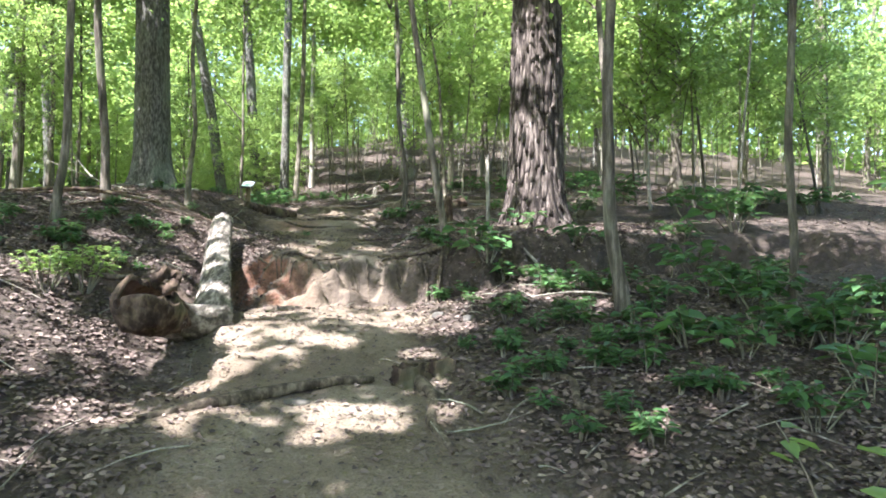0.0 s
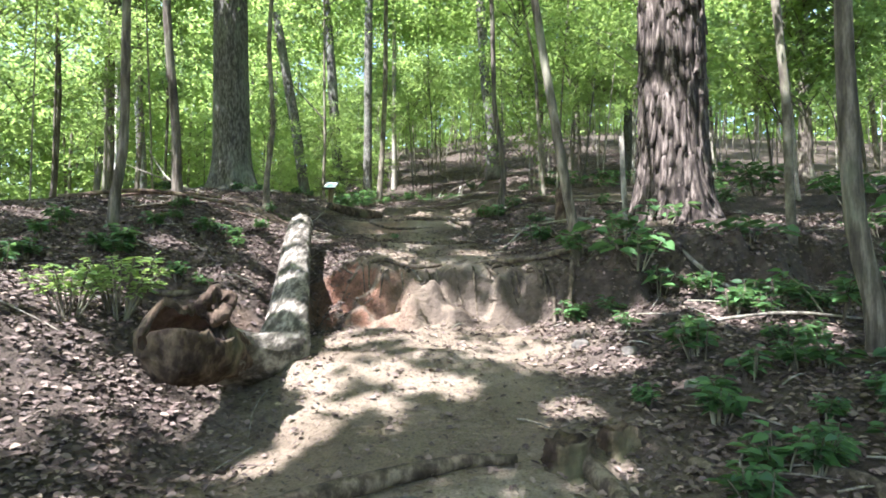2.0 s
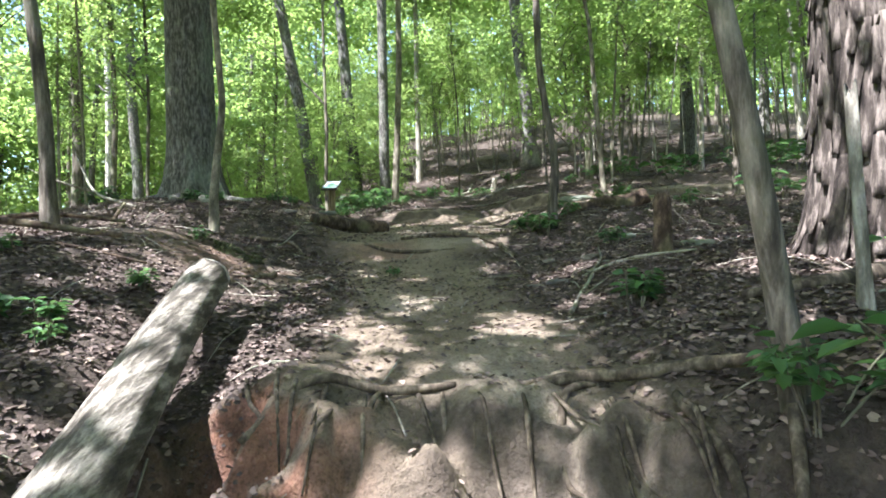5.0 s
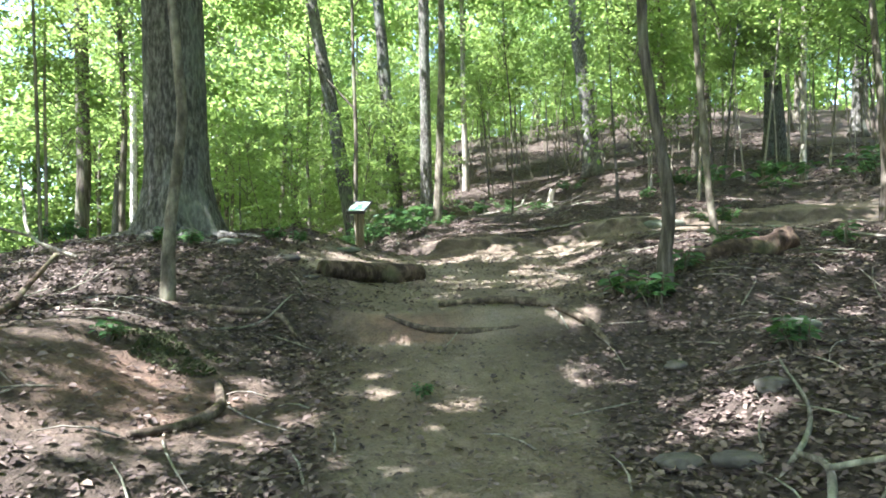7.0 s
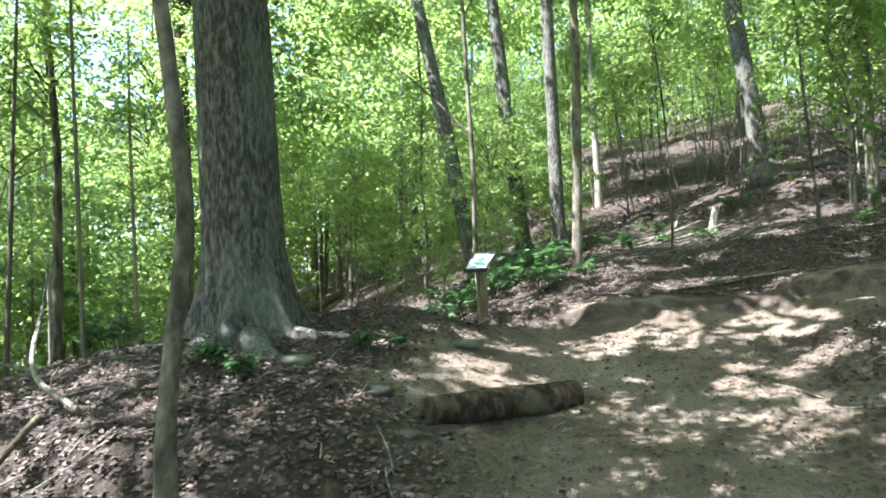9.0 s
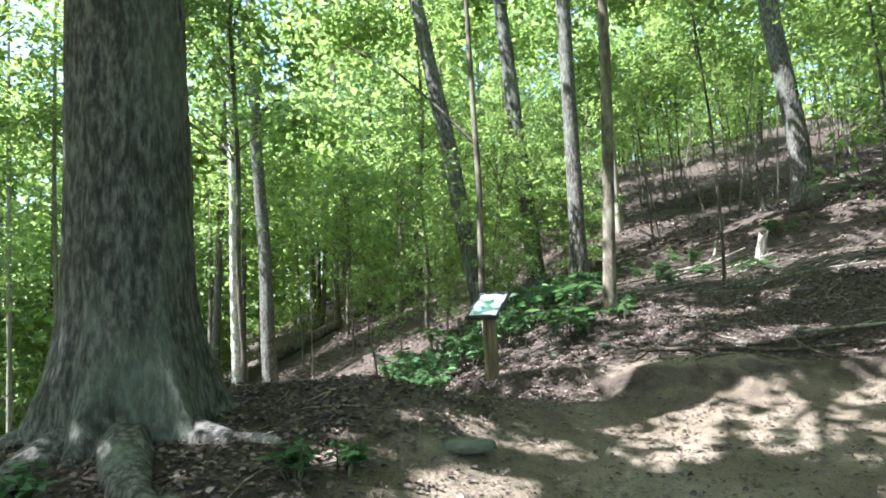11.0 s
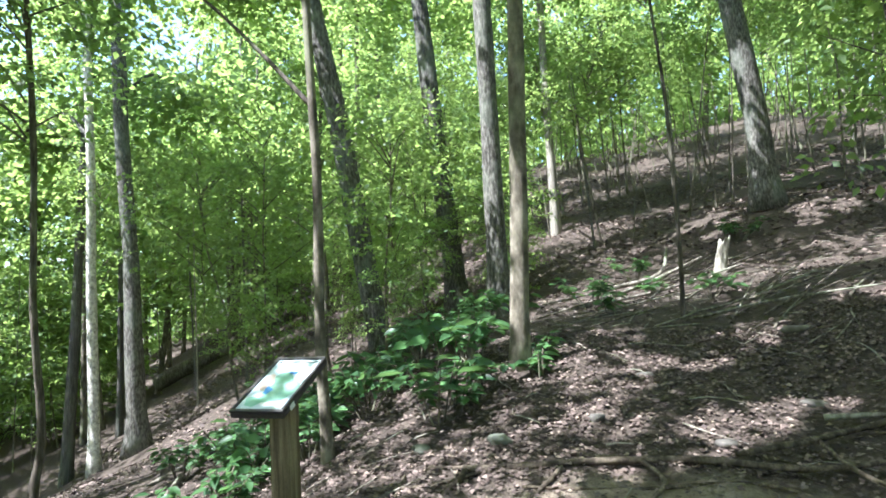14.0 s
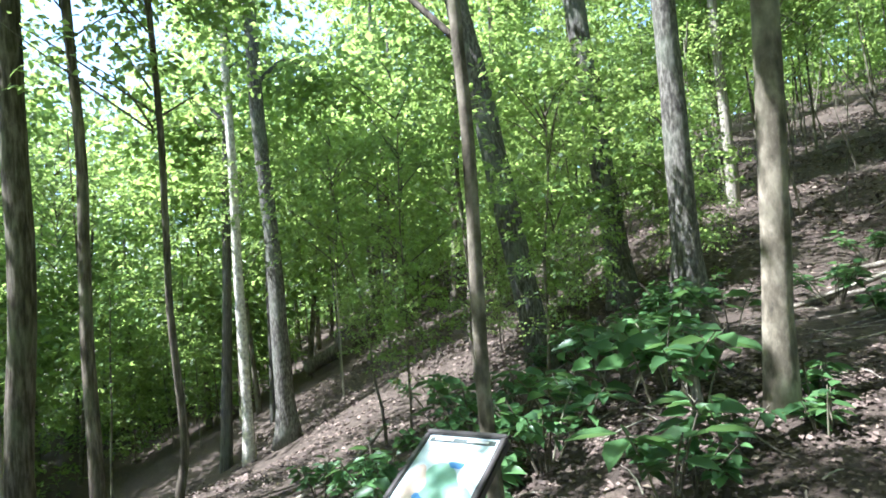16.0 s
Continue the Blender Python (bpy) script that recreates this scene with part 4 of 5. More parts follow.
def build_canopy():
    """High crowns over the trail, added mostly out of view as shade, each borne by the nearest tall tree, with gaps cut
    where the sun is to come through.
    """
    rng = np.random.default_rng(77)
    small = [(rng.uniform(-6, 6), rng.uniform(16.5, 32), rng.uniform(0.1, 0.22)) for k in range(80)] + [(rng.uniform(-5, 4), rng.uniform(2, 16), rng.uniform(0.05, 0.11)) for k in range(190)] + [(rng.uniform(-6, 18), rng.uniform(24, 44), rng.uniform(0.2, 0.45)) for k in range(45)]
    gaps = [g for g in GAPS + small if math.hypot(g[0] + 1.85, g[1] - 16.6) > 0.8]      # the signboard stands in shade
    gx = np.array([g[0] for g in gaps])
    gy = np.array([g[1] for g in gaps])
    gr = np.array([g[2] for g in gaps])
    gz = height(gx, gy, False)
    G3 = np.stack([gx, gy, gz], 1)
    w = np.array(SUN_WAY)
    # the shaggy tree's foot stands half in the sun as well
    G3 = np.vstack([G3, [2.55, 7.85, 4.6], [2.55, 7.85, 3.8], [2.55, 7.85, 3.0], [2.7, 7.75, 2.3], [-1.2, 18.3, 5.6], [-1.2, 18.3, 4.8], [-1.2, 18.3, 4.0], [-11.9, 25.3, 2.5], [-11.9, 25.3, 5.0], [-11.9, 25.3, 7.5], [-1.0, 5.3, 1.25], [-1.1, 4.9, 1.25], [-1.18, 4.3, 1.45], [-1.4, 7.9, 2.2], [-1.2, 6.3, 1.55]])
    gr = np.concatenate([gr, [0.62, 0.62, 0.62, 0.6, 0.4, 0.4, 0.4, 0.8, 0.8, 0.8, 0.2, 0.2, 0.42, 0.14, 0.14]])
    spots = [(x0 + rng.normal() * 0.8, y0 + rng.normal() * 0.8, 0) for x0 in np.arange(-27, 13, 4.0) for y0 in np.arange(-7, 34, 4.0) if -10 < x0 < 11 or (x0 + y0) % 8 < 4]
    spots += [(x0 + rng.normal() * 0.8, y0 + rng.normal() * 0.8, 0) for x0 in np.arange(-4, 22, 7.0) for y0 in np.arange(35, 47, 6.0)]
    # added crowns, unseen, that deepen shade on mid trail and the slope's foot
    spots += [(x0 + w[0] / w[2] * 8.5, y0 + w[1] / w[2] * 8.5, 1) for x0, y0 in ((0.0, 8.8), (-0.2, 10.4), (1.7, 9.2), (1.4, 12.2), (0.4, 18.4), (1.6, 19.6), (2.4, 3.6), (-0.8, 14.0), (1.4, 17.2), (2.2, 15.4), (-2.2, 6.2), (-2.8, 7.4), (3.4, 5.2), (0.2, 2.4), (-1.6, 2.8), (2.0, 2.8), (0.5, 4.1), (2.6, 4.4))]
    for x, y, extra in spots:
        ob, P, tx, ty, tz = min(TALL, key=lambda s: (s[2] - x) ** 2 + (s[3] - y) ** 2)
        z = max(float(height(x, y, False)), 0.5) + (9.3 if extra else rng.uniform(8.0, 12.0))
        near = y < 27 and -14 < x < 10
        c, h, n, L, W, p = crown_cloud(int(rng.integers(1e6)), *((420, 7) if extra else (820, 7) if near else (300, 8)), 2.6 if extra else 4.1, 1.2 if extra else 1.6, 0.16 if near else 0.25, 0.3, 0.0)
        c = c + np.array([x, y, z])
        high_z = z - G3[:, 2]
        close = np.hypot(G3[:, 0] + w[0] / w[2] * high_z - x, G3[:, 1] + w[1] / w[2] * high_z - y) < 8.5
        rel = c[:, None, :] - G3[None, close, :]
        off = rel - (rel @ w)[:, :, None] * w
        dist = np.linalg.norm(off, axis=2)
        # the openings are ragged, and single sprays hang in them
        pa, pb = c[:, 0] - c[:, 2] * w[0] / w[2], c[:, 1] - c[:, 2] * w[1] / w[2]
        edge = 1 + 0.9 * value_noise(pa, pb, 0.5, 63) + 0.4 * value_noise(pa, pb, 0.2, 64)
        spray = value_noise(pa, pb, 0.27, 61) + 0.6 * value_noise(pa, pb, 0.13, 62)
        cut = (dist < gr[None, close] * edge[:, None] * np.where((gr[None, close] > 0.27) & (np.abs(G3[None, close, 1] - 6.7) < 2.3), 1.75, 1.4)).any(1) & (spray > -0.2)
        keep = ~cut | (rng.uniform(0, 1, len(c)) < 0.03)
        base = np.array([tx, ty, tz])
        v, f = leaves(c[keep] - base, h[keep], n[keep], L[keep], W[keep])
        piece("crown", mesh_of("crown", v, f, LEAF, False), ob)
        if math.hypot(x - tx, y - ty) > 6:
            continue
        start = stem_at(P, min(0.9, max(0.5, (z - tz - 2.5) / max(P[-1][2], 1))))
        end = np.array([x, y, z]) - base
        mid = (np.array(start) + end) / 2 + np.array([0, 0, 0.6])
        piece("limb", tube_mesh("limb", [tuple(start), tuple(mid), tuple(end)], [0.06, 0.04, 0.015], BARK_GREY, sides=6, rings=10, rough=0.04, seed=3), ob)


build_canopy()


def build_far_woods():
    """Foliage too far off to tell apart, closing the view."""
    rng = np.random.default_rng(9)
    n = 190000
    a = rng.uniform(-math.pi, math.pi, n)
    r = rng.uniform(44, 72, n)
    x, y = r * np.sin(a), 8 + r * np.cos(a)
    z = height(x, y, False) + 0.2 + rng.uniform(0, 1, n) ** 1.5 * 17
    lump = value_noise(a * 40, z * 1.3, 2.2, 8) + 0.5 * value_noise(a * 40, z, 0.8, 9)
    keep = lump > -0.12 - 0.35 * (z - height(x, y, False) < 9)
    c = np.stack([x, y, z], 1)[keep]
    n = len(c)
    head = rng.standard_normal((n, 3))
    norm = rng.standard_normal((n, 3)) * 0.6 + np.array([0, 0, 1.0])
    L = rng.uniform(0.35, 0.8, n)
    v, f = leaves(c, head, norm, L, L * 0.65)
    tagged(new("far_woods", mesh_of("far_woods", v, f, LEAF, False)), "dense green foliage of the distant wood", "woods", kind="stuff")


build_far_woods()


# ---------------------------------------------------------------- fallen hollow log beside the trail
def build_hollow_log():
    ob = thing("fallen_log", -1.0, 5.2, ground(-1.0, 5.2), "weathered grey fallen log with a rotten hollow butt", "log")
    o = np.array(ob.location)
    path = [(-1.42, 8.1, 2.09), (-1.33, 7.4, 1.83), (-1.2, 6.6, 1.53), (-1.1, 5.95, 1.28), (-1.03, 5.55, 1.14), (-1.01, 5.38, 1.08), (-1.05, 5.2, 1.06), (-1.1, 5.0, 1.07), (-1.145, 4.8, 1.11), (-1.165, 4.6, 1.15), (-1.18, 4.48, 1.18)]
    pts = [tuple(np.array(p) - o) for p in path]

    def old_limbs(fr, a):
        return 1 + 0.05 * np.cos(2 * a + 6 * fr) + 0.025 * np.cos(7 * a + 3 * fr) + 0.02 * np.cos(11 * a - 5 * fr) + 0.1 * np.exp(-((fr - 0.38) / 0.02) ** 2) * np.maximum(0, np.cos(a - 1.2)) ** 3

    piece("trunk", tube_mesh("trunk", pts, [0.13, 0.138, 0.145, 0.15, 0.158, 0.16, 0.155, 0.148, 0.145, 0.15, 0.15], LOGWOOD, sides=36, rings=110, rough=0.012, seed=4, lobes=old_limbs), ob)
    piece("cut_end", tube_mesh("cut_end", [tuple(np.array(pts[0]) + (-0.012, 0.06, 0.018)), pts[0]], [0.12, 0.13], BARK_PALE, sides=20, rings=3, rough=0.03, seed=8), ob, "pale sawn end")
    # the butt: a rotten shell, open upwards with a ragged rim
    rng = np.random.default_rng(6)
    C = spline([np.array(p) - o for p in [(-1.155, 4.66, 1.14), (-1.185, 4.42, 1.20), (-1.235, 4.22, 1.25), (-1.33, 4.06, 1.27)]], 34)
    n, m = 34, 48
    T = np.gradient(C, axis=0)
    T /= np.linalg.norm(T, axis=1)[:, None]
    side = np.cross(T, [0, 0, 1.0])
    side /= np.linalg.norm(side, axis=1)[:, None]
    up = np.cross(side, T)
    rings = []
    jag = np.convolve(rng.normal(0, 1, n + 6), np.ones(3) / 3, "same")[3:n + 3]
    jag2 = np.convolve(rng.normal(0, 1, n + 6), np.ones(3) / 3, "same")[3:n + 3]
    for layer, thick in ((0, 0.0), (1, 0.035)):
        for i in range(n):
            f = i / (n - 1)
            r = 0.142 + 0.035 * ramp(0.0, 0.45, f) - 0.11 * ramp(0.72, 1.0, f) ** 2 - thick
            gape = ramp(0.26, 0.4, f) * (1 - 0.45 * ramp(0.8, 1.0, f))
            a0, a1 = 0.02 + 0.12 * gape + 0.1 * gape * jag[i], 2 * np.pi - 0.02 - 1.3 * gape - 0.22 * gape * jag2[i]
            A = np.linspace(a0, a1, m) + 0.0
            rr = r * (1 + 0.04 * np.sin(5 * A + 9 * f) + 0.03 * np.sin(9 * A - 14 * f) + 0.03 * rng.normal(size=m) + 0.05 * np.sin(3 * A + 4 * f + 1) + gape * 0.16 * np.exp(-((np.arange(m) / 5.0) ** 2)) * (0.6 + jag[i]) + gape * 0.14 * np.exp(-(((m - 1 - np.arange(m)) / 3.0) ** 2)) * (0.4 + jag2[i]))
            rings.append(C[i] + rr[:, None] * (np.cos(A)[:, None] * up[i] + np.sin(A)[:, None] * side[i]))
    V = np.array(rings).reshape(-1, 3)
    i, j = np.meshgrid(np.arange(n - 1), np.arange(m - 1), indexing="ij")
    q = (i * m + j).ravel()
    outer = np.stack([q, q + 1, q + m + 1, q + m], -1)
    k = n * m
    inner = np.stack([k + q, k + q + m, k + q + m + 1, k + q + 1], -1)
    e = np.arange(n - 1) * m
    rim1 = np.stack([e, e + m, k + e + m, k + e], -1)
    e2 = e + m - 1
    rim2 = np.stack([e2, k + e2, k + e2 + m, e2 + m], -1)
    u = (n - 1) * m + np.arange(m - 1)
    end = np.stack([u, u + 1, k + u + 1, k + u], -1)
    piece("hollow_butt", mesh_of("hollow_butt", V, np.vstack([outer, rim1, rim2, end]), OLDBARK), ob, "mottled bark of the hollow butt")
    piece("rotten_core", mesh_of("rotten_core", V * 0.999, inner, ROT), ob, "red-brown rotten wood inside the butt")
    # a broken knot ring on the rim
    c = np.array([-1.12, 4.36, 1.41]) - o
    ring = []
    for a in np.linspace(0, 2 * np.pi, 15):
        ring.append(tuple(c + np.array([0.058 * math.cos(a) + 0.008 * math.sin(3 * a), 0.02 * math.sin(2 * a), 0.055 * math.sin(a)])))
    piece("knot_hole", tube_mesh("knot_hole", ring, [0.034, 0.04, 0.028, 0.038, 0.034], OLDBARK, sides=9, rings=40, rough=0.22, seed=5), ob, "ragged knot hole")


build_hollow_log()


def lying(name, pts, radii, material, label, category, group="", sink=0.3, sides=10, rings=26, rough=0.06, seed=0, lift=None):
    """A stick, root or log that follows the ground: points (x, y) or (x, y, height above ground)."""
    x0, y0 = pts[len(pts) // 2][:2]
    ob = thing(name, x0, y0, ground(x0, y0), label, category, group)
    o = np.array(ob.location)
    line = []
    for k, p in enumerate(pts):
        r = radii[min(len(radii) - 1, round(k * (len(radii) - 1) / max(1, len(pts) - 1)))]
        up = p[2] if len(p) > 2 else r * (1 - sink)
        line.append(tuple(np.array([p[0], p[1], float(height(p[0], p[1], False)) + up]) - o))
    piece("stem" if category != "root" else "root_body", tube_mesh(name, line, radii, material, sides=sides, rings=rings, rough=rough, seed=seed), ob)
    return ob


lying("step_log", [(-1.72, 12.35), (-1.45, 12.72), (-1.15, 13.05), (-0.86, 13.3)], [0.085, 0.115, 0.12, 0.105], OLDBARK, "short weathered log lying across the trail edge", "log", sink=0.35, sides=20, rough=0.05, seed=3)
lying("decayed_log", [(1.62, 11.98), (2.0, 12.15), (2.4, 12.32), (2.74, 12.5, 0.16)], [0.07, 0.1, 0.11, 0.1], OLDBARK, "dark brown decaying log among the leaves", "log", sink=0.2, sides=16, rough=0.08, seed=5)
lying("valley_log", [(-16.6, 33.4), (-15.2, 34.2), (-13.6, 35.0)], [0.3, 0.28, 0.24], BARK_BROWN, "large fallen trunk lying across the far slope", "log", sink=0.0, sides=12, seed=7)

# exposed roots on and beside the trail
ROOTS = [
    ([(-1.0, 3.42), (-0.7, 3.6), (-0.34, 3.78), (0.0, 3.93), (0.28, 3.98)], [0.03, 0.042, 0.04, 0.035, 0.02]),
    ([(1.2, 3.62), (1.34, 3.55), (1.42, 3.4), (1.36, 3.1), (1.5, 2.85)], [0.02, 0.03, 0.028, 0.022, 0.015]),
    ([(0.55, 3.95), (0.62, 3.6), (0.55, 3.3), (0.62, 2.95)], [0.05, 0.04, 0.03, 0.02]),
    ([(0.95, 4.1), (1.0, 3.8), (1.15, 3.55), (1.2, 3.3)], [0.03, 0.04, 0.03, 0.02]),
    ([(0.35, 6.95), (0.62, 6.98, 0.06), (0.85, 6.92, 0.05), (1.1, 6.85, 0.04), (1.3, 6.6)], [0.02, 0.028, 0.03, 0.03, 0.02]),
    ([(-0.75, 6.75, 0.03), (-0.5, 6.95, 0.04), (-0.2, 6.98, 0.03), (0.1, 7.0, 0.02)], [0.015, 0.022, 0.022, 0.015]),
    ([(-0.5, 11.62), (-0.1, 11.6, 0.05), (0.3, 11.5, 0.05), (0.62, 11.28, 0.05), (0.8, 10.95, 0.02)], [0.02, 0.032, 0.036, 0.036, 0.022]),
    ([(-0.9, 11.35), (-0.55, 11.22), (-0.1, 11.2), (0.25, 11.26)], [0.015, 0.025, 0.03, 0.015]),
    ([(-2.5, 10.95), (-2.1, 11.1, 0.04), (-1.75, 11.2, 0.02), (-1.5, 11.0)], [0.03, 0.028, 0.025, 0.012]),
    ([(-1.6, 9.9), (-1.45, 9.6), (-1.5, 9.3), (-1.62, 9.1)], [0.02, 0.03, 0.025, 0.015]),
    ([(-1.6, 16.9, 0.05), (-1.2, 16.75, 0.04), (-0.7, 16.7, 0.05), (-0.1, 16.75, 0.03), (0.4, 16.65, 0.03), (0.9, 16.75)], [0.015, 0.03, 0.03, 0.028, 0.025, 0.015]),
    ([(-1.5, 17.1), (-1.35, 16.75, 0.05), (-1.4, 16.4, 0.03), (-1.3, 16.15)], [0.015, 0.025, 0.025, 0.01]),
    ([(-0.75, 16.9), (-0.85, 16.55, 0.04), (-1.05, 16.25, 0.02)], [0.02, 0.02, 0.01]),
    ([(-1.9, 16.75, 0.03), (-1.5, 16.65, 0.03), (-1.05, 16.8, 0.02)], [0.012, 0.016, 0.008]),
    ([(-0.4, 16.75, 0.05), (-0.3, 16.5, 0.03), (-0.4, 16.2, 0.02), (-0.3, 16.0)], [0.016, 0.018, 0.014, 0.008]),
    ([(0.1, 16.8, 0.04), (0.5, 16.95, 0.04), (0.9, 17.15, 0.03), (1.5, 17.1)], [0.02, 0.026, 0.024, 0.012]),
    ([(-1.0, 16.5, 0.03), (-0.5, 16.42, 0.03), (0.1, 16.45, 0.02), (0.5, 16.35)], [0.01, 0.016, 0.014, 0.008]),
    ([(-1.75, 16.9, 0.03), (-1.72, 16.5, 0.03), (-1.85, 16.2, 0.02)], [0.012, 0.014, 0.008]),
    ([(0.55, 17.0, 0.03), (0.6, 16.6, 0.03), (0.9, 16.3, 0.02)], [0.014, 0.016, 0.008]),
    ([(-0.2, 7.05, 0.02), (-0.25, 6.85, 0.0), (-0.22, 6.65, 0.0)], [0.012, 0.012, 0.006]),
    ([(0.75, 7.0, 0.04), (0.55, 6.9, 0.02), (0.5, 6.65, 0.02), (0.55, 6.5)], [0.016, 0.018, 0.014, 0.006]),
    ([(0.95, 6.75, 0.03), (1.0, 6.4, 0.03), (0.95, 6.1, 0.02)], [0.02, 0.022, 0.01]),
    ([(1.15, 6.3, 0.03), (1.05, 6.0, 0.03), (1.15, 5.7, 0.02)], [0.02, 0.02, 0.01]),
    ([(-1.7, 6.3, 0.06), (-2.1, 6.15, 0.05), (-2.5, 6.0, 0.02)], [0.03, 0.03, 0.015]),
    ([(-1.25, 5.9, 0.05), (-1.6, 5.75, 0.06), (-1.9, 5.85, 0.03)], [0.025, 0.028, 0.012]),
    ([(-2.25, 6.3, 0.01), (-1.95, 6.29, 0.01), (-1.6, 6.3, 0.01), (-1.25, 6.32, 0.01)], [0.02, 0.032, 0.035, 0.02]),
    ([(2.6, 7.75), (2.2, 7.55), (1.9, 7.4), (1.55, 7.45)], [0.06, 0.05, 0.04, 0.02]),
    ([(3.0, 7.7), (3.2, 7.2), (3.3, 6.9)], [0.07, 0.05, 0.02]),
    ([(-3.55, 13.15, -0.02), (-3.2, 12.85, -0.06), (-2.95, 12.7, -0.06), (-2.7, 12.6, -0.08)], [0.17, 0.1, 0.06, 0.02]),
    ([(-3.45, 13.4, -0.02), (-3.05, 13.35, -0.04), (-2.75, 13.4, -0.05), (-2.5, 13.5, -0.08)], [0.17, 0.09, 0.06, 0.02]),
    ([(-4.1, 13.15, -0.02), (-4.4, 12.7, -0.04), (-4.6, 12.3, -0.06)], [0.17, 0.09, 0.03]),
    ([(-3.85, 13.1, -0.02), (-3.8, 12.7, -0.04), (-3.85, 12.4, -0.08)], [0.18, 0.1, 0.04]),
]
for k, (pts, radii) in enumerate(ROOTS):
    big = max(radii) > 0.065
    if pts[0][1] > 16:
        radii = [r * 0.72 for r in radii]
        pts = [(q[0], q[1], (q[2] if len(q) > 2 else 0.0) * 0.5) for q in pts]
    lying("tree_root", pts, radii, BARK_GREY if big and pts[0][0] < -3 else (BARK_DARK if big else ROOT), "thick bark-covered root running out from a trunk" if big else "thin bare root exposed on the trodden clay", "root", "exposed roots", sink=0.55, sides=9, rings=24, rough=0.05, seed=30 + k)

fringe = random.Random(8)
for k in range(16):
    x = -0.85 + 1.85 * k / 15 + fringe.gauss(0, 0.04)
    ys = np.arange(6.0, 7.2, 0.03)
    z = height(np.full_like(ys, x), ys, False)
    y = float(ys[int(np.argmax(z > z[-1] - 0.1))])
    sway = fringe.gauss(0, 0.05)
    lying("tree_root", [(x, y + 0.1, 0.01), (x + sway * 0.4, y - 0.02, 0.015), (x + sway, y - 0.12, 0.015), (x + sway * 1.6, y - 0.22, 0.01)], [0.01, 0.012, 0.009, 0.004], ROOT, "thin rootlet hanging down the clay bank", "root", "exposed roots", sides=6, rings=12, rough=0.05, seed=400 + k)

# fallen branches
STICKS = [
    ([(0.85, 8.2), (0.98, 8.55), (1.14, 8.85, 0.08), (1.1, 9.0, 0.1)], [0.03, 0.028, 0.025, 0.02]),
    ([(1.12, 8.85, 0.1), (1.4, 8.7, 0.12), (1.75, 8.45, 0.1)], [0.02, 0.018, 0.012]),
    ([(-2.75, 9.5, 0.02), (-3.1, 10.2, 0.06), (-3.6, 10.9, 0.12), (-3.7, 11.35, 0.2)], [0.04, 0.045, 0.04, 0.03]),
    ([(-3.1, 10.3), (-2.8, 10.7), (-2.4, 10.9)], [0.03, 0.03, 0.02]),
    ([(-3.7, 11.6, 0.1), (-4.3, 11.8, 0.25), (-4.8, 12.3, 0.55), (-5.1, 12.6, 0.9)], [0.035, 0.03, 0.025, 0.012]),
    ([(-4.3, 11.8, 0.25), (-4.7, 11.6, 0.45), (-5.2, 11.8, 0.6)], [0.025, 0.02, 0.01]),
    ([(-2.1, 10.4), (-1.8, 10.9, 0.05), (-1.65, 11.3, 0.12)], [0.02, 0.016, 0.008]),
    ([(-3.2, 8.0), (-2.6, 8.3, 0.05), (-2.0, 8.5, 0.05)], [0.025, 0.025, 0.015]),
    ([(-4.2, 9.3, 0.05), (-3.5, 9.6, 0.15), (-2.8, 9.7, 0.08)], [0.04, 0.035, 0.03]),
    ([(-4.5, 8.9, 0.05), (-3.4, 8.75, 0.12), (-2.4, 8.9, 0.05)], [0.05, 0.05, 0.04]),
    ([(1.5, 5.15), (2.1, 5.0, 0.04), (2.6, 4.9, 0.03)], [0.02, 0.02, 0.012]),
    ([(1.9, 6.3), (2.3, 5.9, 0.05), (2.9, 5.6, 0.03)], [0.03, 0.028, 0.02]),
    ([(0.95, 8.9), (1.3, 9.3, 0.06), (1.45, 9.9, 0.1)], [0.02, 0.018, 0.01]),
    ([(-0.9, 21.2), (0.2, 22.4, 0.15), (1.3, 23.6, 0.3)], [0.05, 0.05, 0.03]),
    ([(-0.6, 21.6), (0.5, 22.2, 0.1), (1.6, 22.4, 0.2)], [0.04, 0.035, 0.02]),
    ([(-0.3, 22.8, 0.1), (0.6, 23.4, 0.2), (0.9, 24.4, 0.5)], [0.06, 0.055, 0.04]),
    ([(-1.0, 20.4), (-0.2, 20.8, 0.06), (0.7, 21.6, 0.12)], [0.025, 0.025, 0.012]),
    ([(0.0, 19.6), (0.5, 19.9, 0.1), (0.3, 20.5, 0.2)], [0.015, 0.015, 0.008]),
    ([(0.7, 17.3), (1.1, 17.15, 0.03), (1.5, 16.8)], [0.03, 0.028, 0.015]),
    ([(-5.2, 17.2), (-5.0, 18.6, 0.1), (-5.6, 20.0, 0.1)], [0.06, 0.05, 0.04]),
    ([(-6.5, 19.5), (-6.0, 21.0, 0.12), (-6.2, 22.4, 0.3)], [0.07, 0.06, 0.04]),
    ([(-0.95, 32.9, 0.05), (-1.05, 32.8, 0.9), (-1.35, 32.7, 1.7)], [0.07, 0.06, 0.04]),
    ([(4.2, 13.0), (3.4, 14.6, 0.1), (2.6, 15.6, 0.1)], [0.03, 0.03, 0.02]),
]
for k, (pts, radii) in enumerate(STICKS):
    lying("fallen_branch", pts, [r * (0.55 if pts[0][1] < 18 else 0.6) for r in radii], OLDBARK if pts[0][0] < -2 and 7.5 < pts[0][1] < 10 else DEADWOOD, "bare grey dead branch lying on the leaf litter", "branch", "fallen branches", sink=0.2, sides=8, rings=22, rough=0.07, seed=60 + k)


